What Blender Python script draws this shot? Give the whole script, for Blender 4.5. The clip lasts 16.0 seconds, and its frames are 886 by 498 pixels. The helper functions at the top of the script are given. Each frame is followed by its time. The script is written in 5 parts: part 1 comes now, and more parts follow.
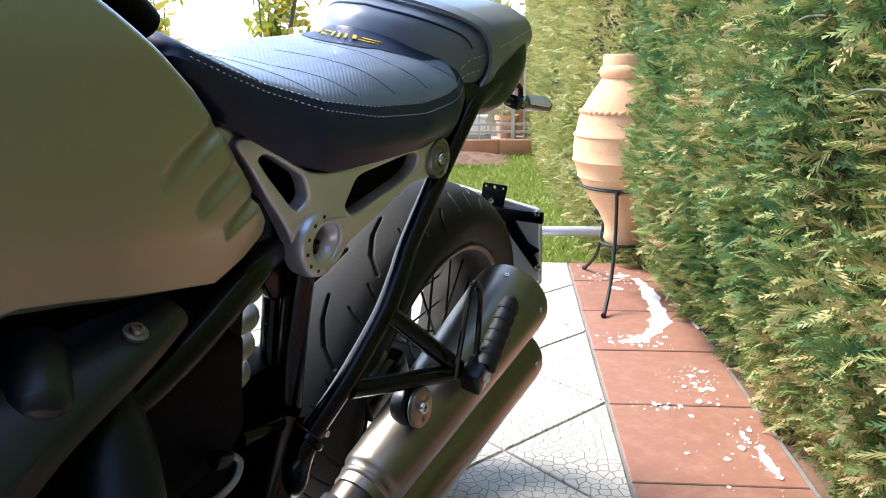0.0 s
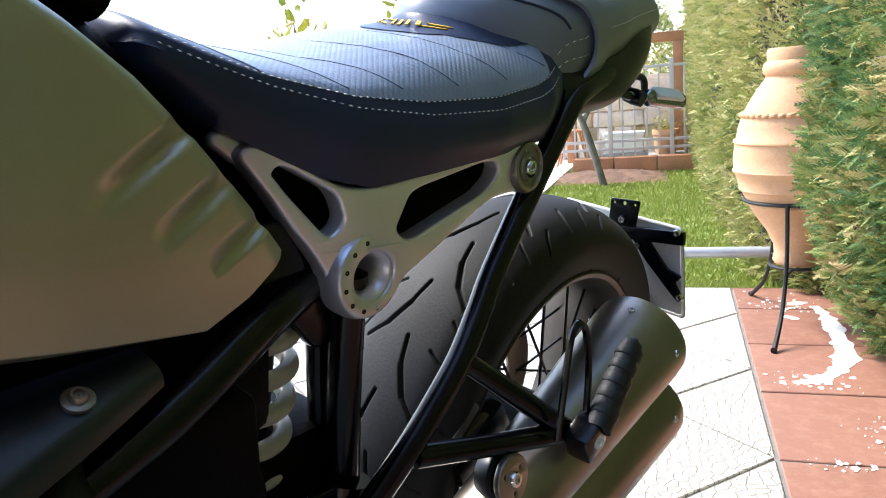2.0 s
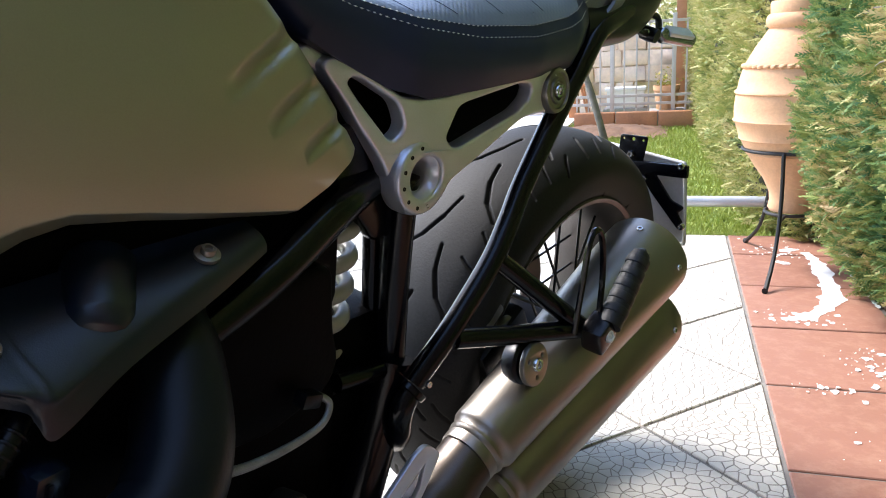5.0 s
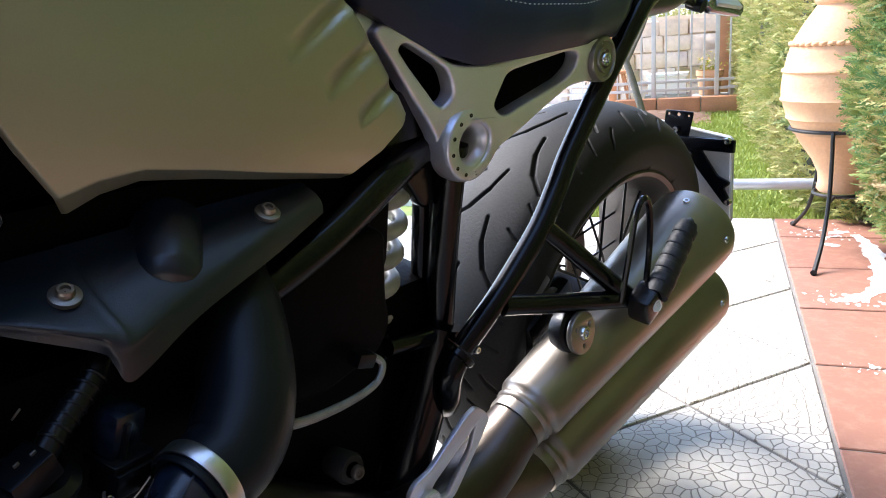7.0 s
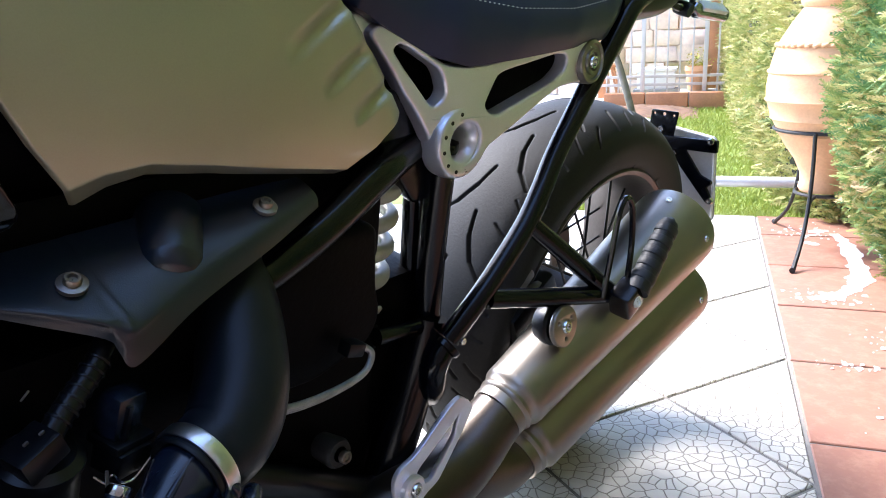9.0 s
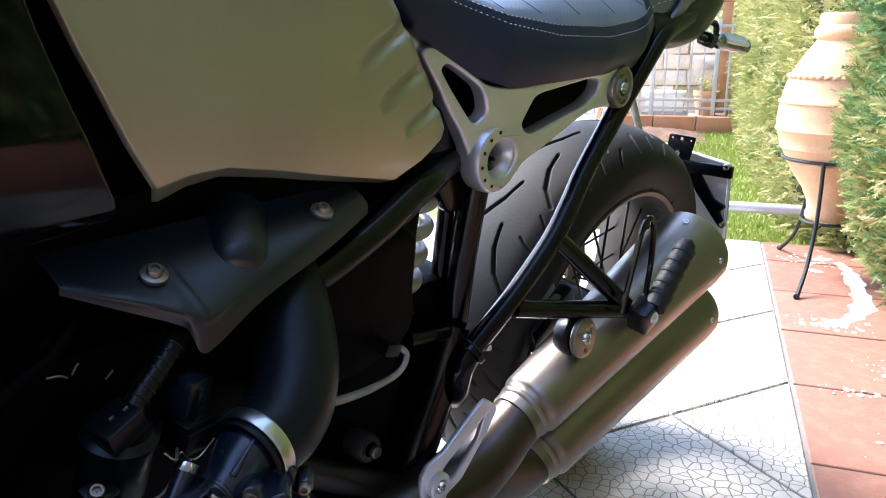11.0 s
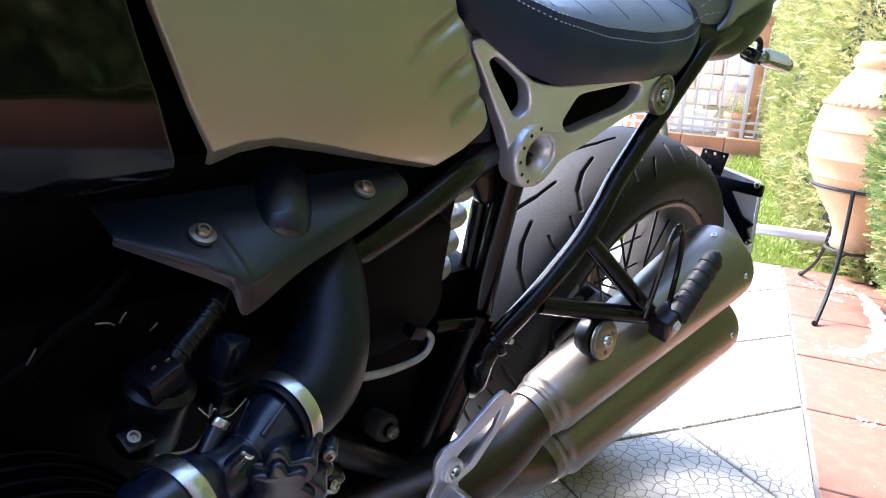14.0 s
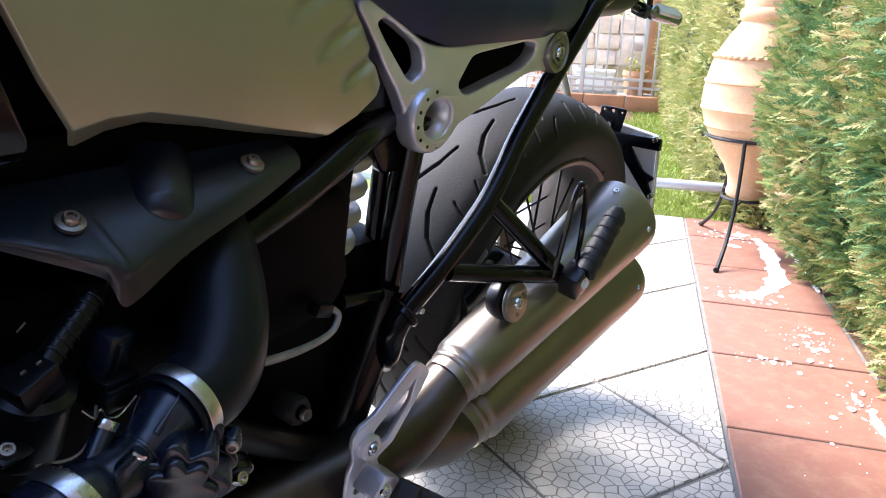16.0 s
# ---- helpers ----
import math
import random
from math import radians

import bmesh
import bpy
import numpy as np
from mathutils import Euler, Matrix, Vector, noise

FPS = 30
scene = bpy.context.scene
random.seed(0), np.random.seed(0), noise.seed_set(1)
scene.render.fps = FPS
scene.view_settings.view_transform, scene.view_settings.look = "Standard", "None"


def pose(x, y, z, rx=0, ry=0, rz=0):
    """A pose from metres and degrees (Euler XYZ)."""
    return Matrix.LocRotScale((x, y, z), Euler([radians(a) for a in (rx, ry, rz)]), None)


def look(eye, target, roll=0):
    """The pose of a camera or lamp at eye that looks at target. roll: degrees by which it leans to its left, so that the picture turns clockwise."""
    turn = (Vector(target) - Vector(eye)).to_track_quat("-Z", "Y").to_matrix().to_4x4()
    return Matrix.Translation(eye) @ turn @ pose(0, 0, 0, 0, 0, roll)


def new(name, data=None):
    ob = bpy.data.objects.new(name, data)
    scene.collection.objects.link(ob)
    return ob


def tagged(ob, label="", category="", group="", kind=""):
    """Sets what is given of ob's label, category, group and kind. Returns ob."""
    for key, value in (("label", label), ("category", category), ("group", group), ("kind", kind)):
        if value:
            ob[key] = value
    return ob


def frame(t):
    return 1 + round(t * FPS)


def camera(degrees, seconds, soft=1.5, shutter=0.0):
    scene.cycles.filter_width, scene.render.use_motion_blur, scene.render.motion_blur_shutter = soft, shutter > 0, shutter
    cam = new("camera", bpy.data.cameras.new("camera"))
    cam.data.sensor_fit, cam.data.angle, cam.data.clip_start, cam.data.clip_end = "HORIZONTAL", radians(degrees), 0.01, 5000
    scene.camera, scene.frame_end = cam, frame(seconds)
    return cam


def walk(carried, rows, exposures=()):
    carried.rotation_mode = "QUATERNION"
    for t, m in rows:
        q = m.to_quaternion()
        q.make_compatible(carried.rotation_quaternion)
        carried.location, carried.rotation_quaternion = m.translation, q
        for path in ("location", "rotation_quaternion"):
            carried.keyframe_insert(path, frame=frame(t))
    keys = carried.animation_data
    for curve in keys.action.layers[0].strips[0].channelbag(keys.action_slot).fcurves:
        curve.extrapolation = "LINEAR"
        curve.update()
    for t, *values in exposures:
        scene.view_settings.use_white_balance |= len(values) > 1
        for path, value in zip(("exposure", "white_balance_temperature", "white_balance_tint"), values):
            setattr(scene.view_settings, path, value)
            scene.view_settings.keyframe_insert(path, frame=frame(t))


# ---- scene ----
EXPOSURE = 2.0
cam = camera(61.9, 16.0, soft=1.0)
PATH = [
    (0, (-0.239, -1.668, 0.801), (-0.417, 0.263, 0.311), -0.8),
    (0.5, (-0.214, -1.499, 0.755), (-0.71, 0.396, 0.352), -5.1),
    (1, (-0.185, -1.445, 0.752), (-0.801, 0.41, 0.331), -5.8),
    (1.5, (-0.181, -1.458, 0.759), (-0.821, 0.386, 0.324), -5.3),
    (2, (-0.189, -1.486, 0.764), (-0.791, 0.377, 0.354), -4.4),
    (2.5, (-0.194, -1.506, 0.772), (-0.79, 0.361, 0.374), -3.5),
    (3, (-0.203, -1.536, 0.763), (-0.805, 0.338, 0.407), -2.2),
    (3.5, (-0.212, -1.555, 0.752), (-0.83, 0.312, 0.385), -1.4),
    (4, (-0.207, -1.567, 0.745), (-0.829, 0.275, 0.273), -2.4),
    (4.2, (-0.206, -1.576, 0.744), (-0.808, 0.262, 0.237), -2.7),
    (6.3, (-0.195, -1.625, 0.73), (-0.799, 0.207, 0.203), -4.1),
    (6.5, (-0.199, -1.626, 0.727), (-0.842, 0.195, 0.205), -4.4),
    (7, (-0.206, -1.627, 0.72), (-0.893, 0.172, 0.183), -4.5),
    (7.5, (-0.216, -1.632, 0.718), (-0.927, 0.155, 0.17), -3.7),
    (8, (-0.212, -1.635, 0.712), (-0.951, 0.135, 0.146), -4.2),
    (8.5, (-0.213, -1.631, 0.714), (-0.933, 0.138, 0.119), -3.7),
    (9, (-0.201, -1.648, 0.733), (-0.851, 0.155, 0.162), -2.9),
    (9.2, (-0.199, -1.655, 0.74), (-0.836, 0.156, 0.178), -2.7),
    (11.3, (-0.225, -1.701, 0.742), (-0.868, 0.119, 0.218), 0.3),
    (11.5, (-0.227, -1.703, 0.742), (-0.848, 0.13, 0.237), 1.2),
    (12, (-0.23, -1.709, 0.74), (-0.84, 0.138, 0.274), 2.5),
    (12.5, (-0.232, -1.715, 0.738), (-0.846, 0.122, 0.24), 3.6),
    (13, (-0.24, -1.724, 0.735), (-0.903, 0.092, 0.224), 4.2),
    (13.5, (-0.245, -1.726, 0.735), (-0.93, 0.081, 0.219), 4.5),
    (14, (-0.232, -1.717, 0.731), (-0.923, 0.081, 0.196), 3.9),
    (14.5, (-0.224, -1.711, 0.722), (-0.874, 0.1, 0.176), 3.8),
    (15, (-0.226, -1.703, 0.723), (-0.844, 0.11, 0.147), 2.6),
    (15.5, (-0.219, -1.697, 0.722), (-0.813, 0.124, 0.146), 1.3),
    (16, (-0.226, -1.694, 0.725), (-0.692, 0.156, 0.125), 2.0),
]
walk(cam, [(t, look(eye, target, roll)) for t, eye, target, roll in PATH], [(t, EXPOSURE + e, 6150 - 420 * e, 11 + 0.5 * t) for t, e in ((0, -0.05), (2.5, -0.10), (3.5, -0.25), (4.2, -0.15), (6.3, 0.12), (7, 0.27), (8.5, 0.68), (9.2, 0.65), (11.3, 0.55), (12.2, 0.58), (14, 0.85), (15, 0.82), (16, 0.47))])

# ---------------------------------------------------------------- light
world = bpy.data.worlds.new("sky")
scene.world = world
world.use_nodes = True
wn = world.node_tree.nodes
sky = wn.new("ShaderNodeTexSky")
sky.sky_type, sky.sun_disc = "NISHITA", False
SUN_UP, SUN_TURN = radians(50), radians(-66)
sky.sun_elevation, sky.sun_rotation = SUN_UP, SUN_TURN
world.node_tree.links.new(sky.outputs[0], wn["Background"].inputs[0])
wn["Background"].inputs[1].default_value = 0.15
sun = new("sun", bpy.data.lights.new("sun", "SUN"))
sun.data.energy, sun.data.angle, sun.data.color = 2.3, radians(24), (1.0, 0.94, 0.84)
sun.matrix_world = look((math.sin(SUN_TURN) * math.cos(SUN_UP) * 20, math.cos(SUN_TURN) * math.cos(SUN_UP) * 20, math.sin(SUN_UP) * 20), (0, 0, 0))


# ---------------------------------------------------------------- materials
def mat(name, colour, rough=0.5, metal=0.0, var=0.12, scale=8.0, bump=0.0, bscale=60.0, coat=0.0, spec=0.5):
    """A surface with its colour varied at two scales and a fine relief."""
    m = bpy.data.materials.new(name)
    m.use_nodes = True
    n, l = m.node_tree.nodes, m.node_tree.links
    b = n["Principled BSDF"]
    b.inputs["Roughness"].default_value, b.inputs["Metallic"].default_value = rough, metal
    b.inputs["Coat Weight"].default_value, b.inputs["Coat Roughness"].default_value = coat, 0.06
    b.inputs["Specular IOR Level"].default_value = spec
    co = n.new("ShaderNodeTexCoord")
    t1 = n.new("ShaderNodeTexNoise")
    t1.inputs["Scale"].default_value, t1.inputs["Detail"].default_value = scale, 6
    t2 = n.new("ShaderNodeTexNoise")
    t2.inputs["Scale"].default_value, t2.inputs["Detail"].default_value = bscale, 4
    l.new(co.outputs["Object"], t1.inputs["Vector"])
    l.new(co.outputs["Object"], t2.inputs["Vector"])
    add = n.new("ShaderNodeMath")
    add.operation = "MULTIPLY_ADD"
    l.new(t2.outputs["Fac"], add.inputs[0])
    add.inputs[1].default_value = 0.5
    l.new(t1.outputs["Fac"], add.inputs[2])
    ramp = n.new("ShaderNodeValToRGB")
    ramp.color_ramp.elements[0].position, ramp.color_ramp.elements[1].position = 0.5, 1.0
    ramp.color_ramp.elements[0].color = (*[c * (1 - var) for c in colour], 1)
    ramp.color_ramp.elements[1].color = (*[min(1, c * (1 + var)) for c in colour], 1)
    l.new(add.outputs[0], ramp.inputs[0])
    l.new(ramp.outputs[0], b.inputs["Base Color"])
    rr = n.new("ShaderNodeMapRange")
    rr.inputs[3].default_value, rr.inputs[4].default_value = max(0.02, rough - 0.07), min(1, rough + 0.07)
    l.new(t1.outputs["Fac"], rr.inputs[0])
    l.new(rr.outputs[0], b.inputs["Roughness"])
    if bump:
        bp = n.new("ShaderNodeBump")
        bp.inputs["Strength"].default_value, bp.inputs["Distance"].default_value = bump, 0.002
        l.new(t2.outputs["Fac"], bp.inputs["Height"])
        l.new(bp.outputs[0], b.inputs["Normal"])
    return m


BLACK_PAINT = mat("black_frame_paint", (0.0010, 0.0014, 0.0030), 0.20, 0, 0.3, 12, 0.05, 300, spec=0.36)
BLACK_PLASTIC = mat("black_plastic", (0.0030, 0.0036, 0.0055), 0.32, 0, 0.3, 10, 0.05, 900, spec=0.32)
RUBBER = mat("tyre_rubber", (0.020, 0.0195, 0.019), 0.68, 0, 0.35, 14, 0.2, 300, spec=0.3)
GRIP = mat("grip_rubber", (0.014, 0.014, 0.015), 0.55, 0, 0.2, 30, 0.2, 400)
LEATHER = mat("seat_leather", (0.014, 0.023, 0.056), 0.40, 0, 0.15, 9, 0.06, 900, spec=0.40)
# same black leather, its sky sheen put into a paler base colour
PILLION_SKYLIT = mat("passenger_leather_skylit", (0.125, 0.142, 0.180), 0.30, 0, 0.15, 9, 0.06, 900, spec=0.9)
SILVER = mat("silver_tank_paint", (0.41, 0.40, 0.29), 0.36, 0.6, 0.06, 5, 0, 900, coat=0.5)
CAST = mat("cast_aluminium", (0.74, 0.74, 0.80), 0.32, 0.75, 0.06, 18, 0.10, 700)
STEEL = mat("brushed_steel", (0.31, 0.28, 0.245), 0.36, 0.9, 0.10, 9, 0.03, 1200)
HOT_STEEL = mat("heat_tinted_steel", (0.115, 0.096, 0.082), 0.36, 0.9, 0.25, 12, 0.04, 900)
CHROME = mat("chrome", (0.72, 0.72, 0.72), 0.15, 1.0, 0.05, 20)
RIM = mat("rim_metal", (0.065, 0.057, 0.052), 0.42, 0.8, 0.15, 15, 0.15, 200)
SPRING = mat("grey_white_spring", (0.46, 0.46, 0.42), 0.34, 0, 0.08, 14, 0.1, 200)
BOLT_GLINT = mat("bolt_glint_white", (0.82, 0.82, 0.80), 0.38, 0, 0.08, 14, 0.1, 200)
THREAD = mat("white_thread", (0.75, 0.74, 0.7), 0.7, 0, 0.1, 40)
YELLOW = mat("yellow_thread", (0.75, 0.48, 0.04), 0.6, 0, 0.1, 40)
TERRACOTTA = mat("terracotta_pot", (0.60, 0.34, 0.185), 0.8, 0, 0.16, 7, 0.35, 120)
IRON = mat("wrought_iron", (0.015, 0.015, 0.015), 0.5, 0.3, 0.3, 30, 0.4, 180)
CONCRETE = mat("grey_concrete", (0.33, 0.32, 0.30), 0.85, 0, 0.2, 3, 0.4, 90)
SOIL = mat("brown_soil", (0.16, 0.09, 0.055), 0.95, 0, 0.4, 6, 0.8, 60)
PLASTER = mat("white_plaster", (0.78, 0.77, 0.74), 0.85, 0, 0.06, 2, 0.3, 80)
WOOD = mat("red_brown_timber", (0.46, 0.20, 0.09), 0.6, 0, 0.25, 6, 0.3, 120)
GREY_STEEL = mat("grey_painted_steel", (0.55, 0.50, 0.47), 0.45, 0.2, 0.1, 10, 0.1, 200)
COVER_BLACK = mat("matt_black_cover", (0.0050, 0.0105, 0.020), 0.32, 0, 0.12, 8, 0.08, 900, spec=0.62)
SHROUD_BLACK = mat("polished_black", (0.0015, 0.0013, 0.0014), 0.06, 0, 0.2, 6, 0, 60, spec=0.30)
ENGINE_BLACK = mat("engine_black", (0.0010, 0.0010, 0.0014), 0.5, 0, 0.3, 10, 0.2, 200, spec=0.06)
RUBBER_SMOOTH = mat("smooth_rubber", (0.0045, 0.007, 0.011), 0.40, 0, 0.2, 10, 0.08, 400, spec=0.28)
CLAMP_STEEL = mat("clamp_steel", (0.70, 0.70, 0.70), 0.28, 1.0, 0.08, 20, 0.1, 300)
BLUE_BLACK = mat("blue_black_plastic", (0.005, 0.010, 0.022), 0.27, 0, 0.2, 14, 0.0, 400, spec=0.7)
BRAID = mat("braided_line", (0.36, 0.36, 0.36), 0.4, 0.7, 0.3, 40, 0.5, 900)
CHROME_DARK = mat("dark_chrome", (0.30, 0.31, 0.33), 0.12, 1.0, 0.05, 20)
LENS = mat("white_lens", (0.80, 0.82, 0.84), 0.15, 0, 0.05, 30, coat=1.0)
PLATE_BACK = mat("plate_back", (0.52, 0.52, 0.53), 0.5, 0.3, 0.12, 9, 0.1, 200)
# base paled to carry the sky's sheen on the black seat top
SEAT_TOP_SKYLIT = mat("seat_top_leather_skylit", (0.195, 0.235, 0.305), 0.34, 0, 0.12, 9, 0, 480, spec=0.9)
GALV = mat("grey_pipe", (0.50, 0.52, 0.55), 0.4, 0.4, 0.1, 12, 0.1, 150)



def weave(m, pitch):
    """A fine woven relief on a leather."""
    n, l = m.node_tree.nodes, m.node_tree.links
    co = n.new("ShaderNodeTexCoord")
    mp = n.new("ShaderNodeMapping")
    mp.inputs["Rotation"].default_value = (0, 0, radians(45))
    mp.inputs["Scale"].default_value = (1 / pitch, 1 / pitch, 1 / pitch)
    l.new(co.outputs["Object"], mp.inputs["Vector"])
    ck = n.new("ShaderNodeTexVoronoi")
    ck.voronoi_dimensions = "2D"
    ck.inputs["Scale"].default_value, ck.inputs["Randomness"].default_value = 1.0, 0.0
    l.new(mp.outputs[0], ck.inputs["Vector"])
    bp = n.new("ShaderNodeBump")
    bp.inputs["Strength"].default_value, bp.inputs["Distance"].default_value = 0.45, 0.001
    bp.invert = True
    l.new(ck.outputs["Distance"], bp.inputs["Height"])
    l.new(bp.outputs[0], n["Principled BSDF"].inputs["Normal"])


weave(SEAT_TOP_SKYLIT, 0.0042)

# ---------------------------------------------------------------- mesh helpers
def part(name, bm, material, parent=None, label="", smooth=True, angle=35):
    """Links a bmesh as one mesh object under a thing or a part."""
    me = bpy.data.meshes.new(name)
    if smooth:
        for f in bm.faces:
            f.smooth = True
        for e in bm.edges:
            if len(e.link_faces) == 2 and e.calc_face_angle(0) > radians(angle):
                e.smooth = False
    bm.to_mesh(me)
    bm.free()
    me.materials.append(material)
    ob = new(name, me)
    ob.parent = parent
    return tagged(ob, label)


def empty(name, label, category, m=None, group="", kind=""):
    ob = new(name)
    if m is not None:
        ob.matrix_world = m
    return tagged(ob, label, category, group, kind)


def spline(pts, n=8):
    """A smooth line through points."""
    p = [Vector(a) for a in pts]
    p = [2 * p[0] - p[1], *p, 2 * p[-1] - p[-2]]
    out = []
    for i in range(1, len(p) - 2):
        a, b, c, d = p[i - 1:i + 3]
        for k in range(n):
            t = k / n
            out.append(0.5 * (2 * b + (c - a) * t + (2 * a - 5 * b + 4 * c - d) * t * t + (3 * b - a - 3 * c + d) * t ** 3))
    out.append(p[-2])
    return out


def sweep(bm, pts, radius, seg=12, closed=False, flat=1.0, cap=True):
    """A round bar along points; radius is a number or a list."""
    pts = [Vector(p) for p in pts]
    n = len(pts)
    rad = radius if isinstance(radius, (list, tuple)) else [radius] * n
    rings, up = [], None
    for i, p in enumerate(pts):
        d = (pts[(i + 1) % n] - pts[i - 1]) if closed else (pts[min(i + 1, n - 1)] - pts[max(i - 1, 0)])
        d.normalize()
        if up is None:
            up = d.orthogonal().normalized()
        up = (up - d * up.dot(d)).normalized()
        side = d.cross(up)
        rings.append([bm.verts.new(p + rad[i] * (math.cos(a) * up + flat * math.sin(a) * side)) for a in (2 * math.pi * k / seg for k in range(seg))])
    for i in range(n if closed else n - 1):
        a, b = rings[i], rings[(i + 1) % n]
        for k in range(seg):
            bm.faces.new((a[k], a[(k + 1) % seg], b[(k + 1) % seg], b[k]))
    if cap and not closed:
        bm.faces.new(rings[0][::-1])
        bm.faces.new(rings[-1])
    bmesh.ops.recalc_face_normals(bm, faces=bm.faces)
    return bm


def tube(name, pts, radius, material, parent, label="", n=8, seg=14, closed=False, straight=False, flat=1.0):
    line = pts if straight else spline(pts, n)
    if isinstance(radius, (list, tuple)):
        radius = [float(np.interp(i / (len(line) - 1), np.linspace(0, 1, len(radius)), radius)) for i in range(len(line))]
    return part(name, sweep(bmesh.new(), line, radius, seg, closed, flat), material, parent, label)


def lathe(bm, profile, m=Matrix(), seg=48, arc=2 * math.pi):
    """Turns a profile of (radius, height) round the z axis of m."""
    full = abs(arc - 2 * math.pi) < 1e-6
    cols = []
    for k in range(seg if full else seg + 1):
        a = arc * k / seg
        cols.append([bm.verts.new(m @ Vector((r * math.cos(a), r * math.sin(a), h))) for r, h in profile])
    for k in range(seg):
        a, b = cols[k], cols[(k + 1) % len(cols)]
        for i in range(len(profile) - 1):
            bm.faces.new((a[i], b[i], b[i + 1], a[i + 1]))
    bmesh.ops.remove_doubles(bm, verts=bm.verts, dist=1e-6)
    bmesh.ops.recalc_face_normals(bm, faces=bm.faces)
    return bm


def along(a, b):
    """The pose whose z axis runs from a to b."""
    a, b = Vector(a), Vector(b)
    return Matrix.Translation(a) @ (b - a).to_track_quat("Z", "Y").to_matrix().to_4x4()


def box(bm, lo, hi, bevel=0.0, m=Matrix()):
    c = bmesh.ops.create_cube(bm, size=1)
    for v in c["verts"]:
        v.co = m @ Vector([lo[i] + (v.co[i] + 0.5) * (hi[i] - lo[i]) for i in range(3)])
    if bevel:
        bmesh.ops.bevel(bm, geom=list({e for v in c["verts"] for e in v.link_edges}), offset=bevel, segments=2, affect="EDGES", profile=0.6)
    return bm


def plate(outlines, depth, bevel, place, res=2, true_size=False):
    """A plate with holes from closed 2D outlines (the first is the rim), with rounded edges. place maps (u, v, w) to a point."""
    cu = bpy.data.curves.new("plate", "CURVE")
    cu.dimensions, cu.fill_mode, cu.extrude, cu.bevel_depth, cu.bevel_resolution = "2D", "BOTH", depth / 2 - bevel, bevel, res
    if true_size:
        cu.offset = -bevel
    for o in outlines:
        sp = cu.splines.new("POLY")
        sp.points.add(len(o) - 1)
        for q, (u, v) in zip(sp.points, o):
            q.co = (u, v, 0, 1)
        sp.use_cyclic_u = True
    ob = bpy.data.objects.new("plate", cu)
    me = bpy.data.meshes.new_from_object(ob)
    bm = bmesh.new()
    bm.from_mesh(me)
    bpy.data.objects.remove(ob)
    bpy.data.curves.remove(cu)
    bpy.data.meshes.remove(me)
    bmesh.ops.remove_doubles(bm, verts=bm.verts, dist=1e-6)
    for v in bm.verts:
        v.co = place(*v.co)
    bmesh.ops.recalc_face_normals(bm, faces=bm.faces)
    return bm


def rounded(pts, r, n=5):
    """A closed outline with its corners rounded."""
    out, k = [], len(pts)
    for i in range(k):
        a, b, c = (Vector(pts[j % k]) for j in (i - 1, i, i + 1))
        rr = min(r, (a - b).length * 0.45, (c - b).length * 0.45)
        p, q = b + (a - b).normalized() * rr, b + (c - b).normalized() * rr
        for j in range(n + 1):
            t = j / n
            out.append(tuple((1 - t) ** 2 * p + 2 * t * (1 - t) * b + t * t * q))
    return out


def circle(cx, cy, r, n=24):
    return [(cx + r * math.cos(2 * math.pi * k / n), cy + r * math.sin(2 * math.pi * k / n)) for k in range(n)]


def loft(bm, rows, close_rows=False, close_cols=False):
    """A skin over rows of points."""
    vs = [[bm.verts.new(p) for p in row] for row in rows]
    nr, nc = len(vs), len(vs[0])
    for i in range(nr if close_rows else nr - 1):
        for j in range(nc if close_cols else nc - 1):
            a, b = vs[i], vs[(i + 1) % nr]
            q = (a[j], a[(j + 1) % nc], b[(j + 1) % nc], b[j])
            bm.faces.new(q)
    return vs


def thicken(bm, t):
    bmesh.ops.recalc_face_normals(bm, faces=bm.faces)
    bmesh.ops.solidify(bm, geom=bm.faces[:], thickness=t)
    bmesh.ops.recalc_face_normals(bm, faces=bm.faces)
    return bm


# ---------------------------------------------------------------- the setting
S = 0.345
DG = S * math.sqrt(2)


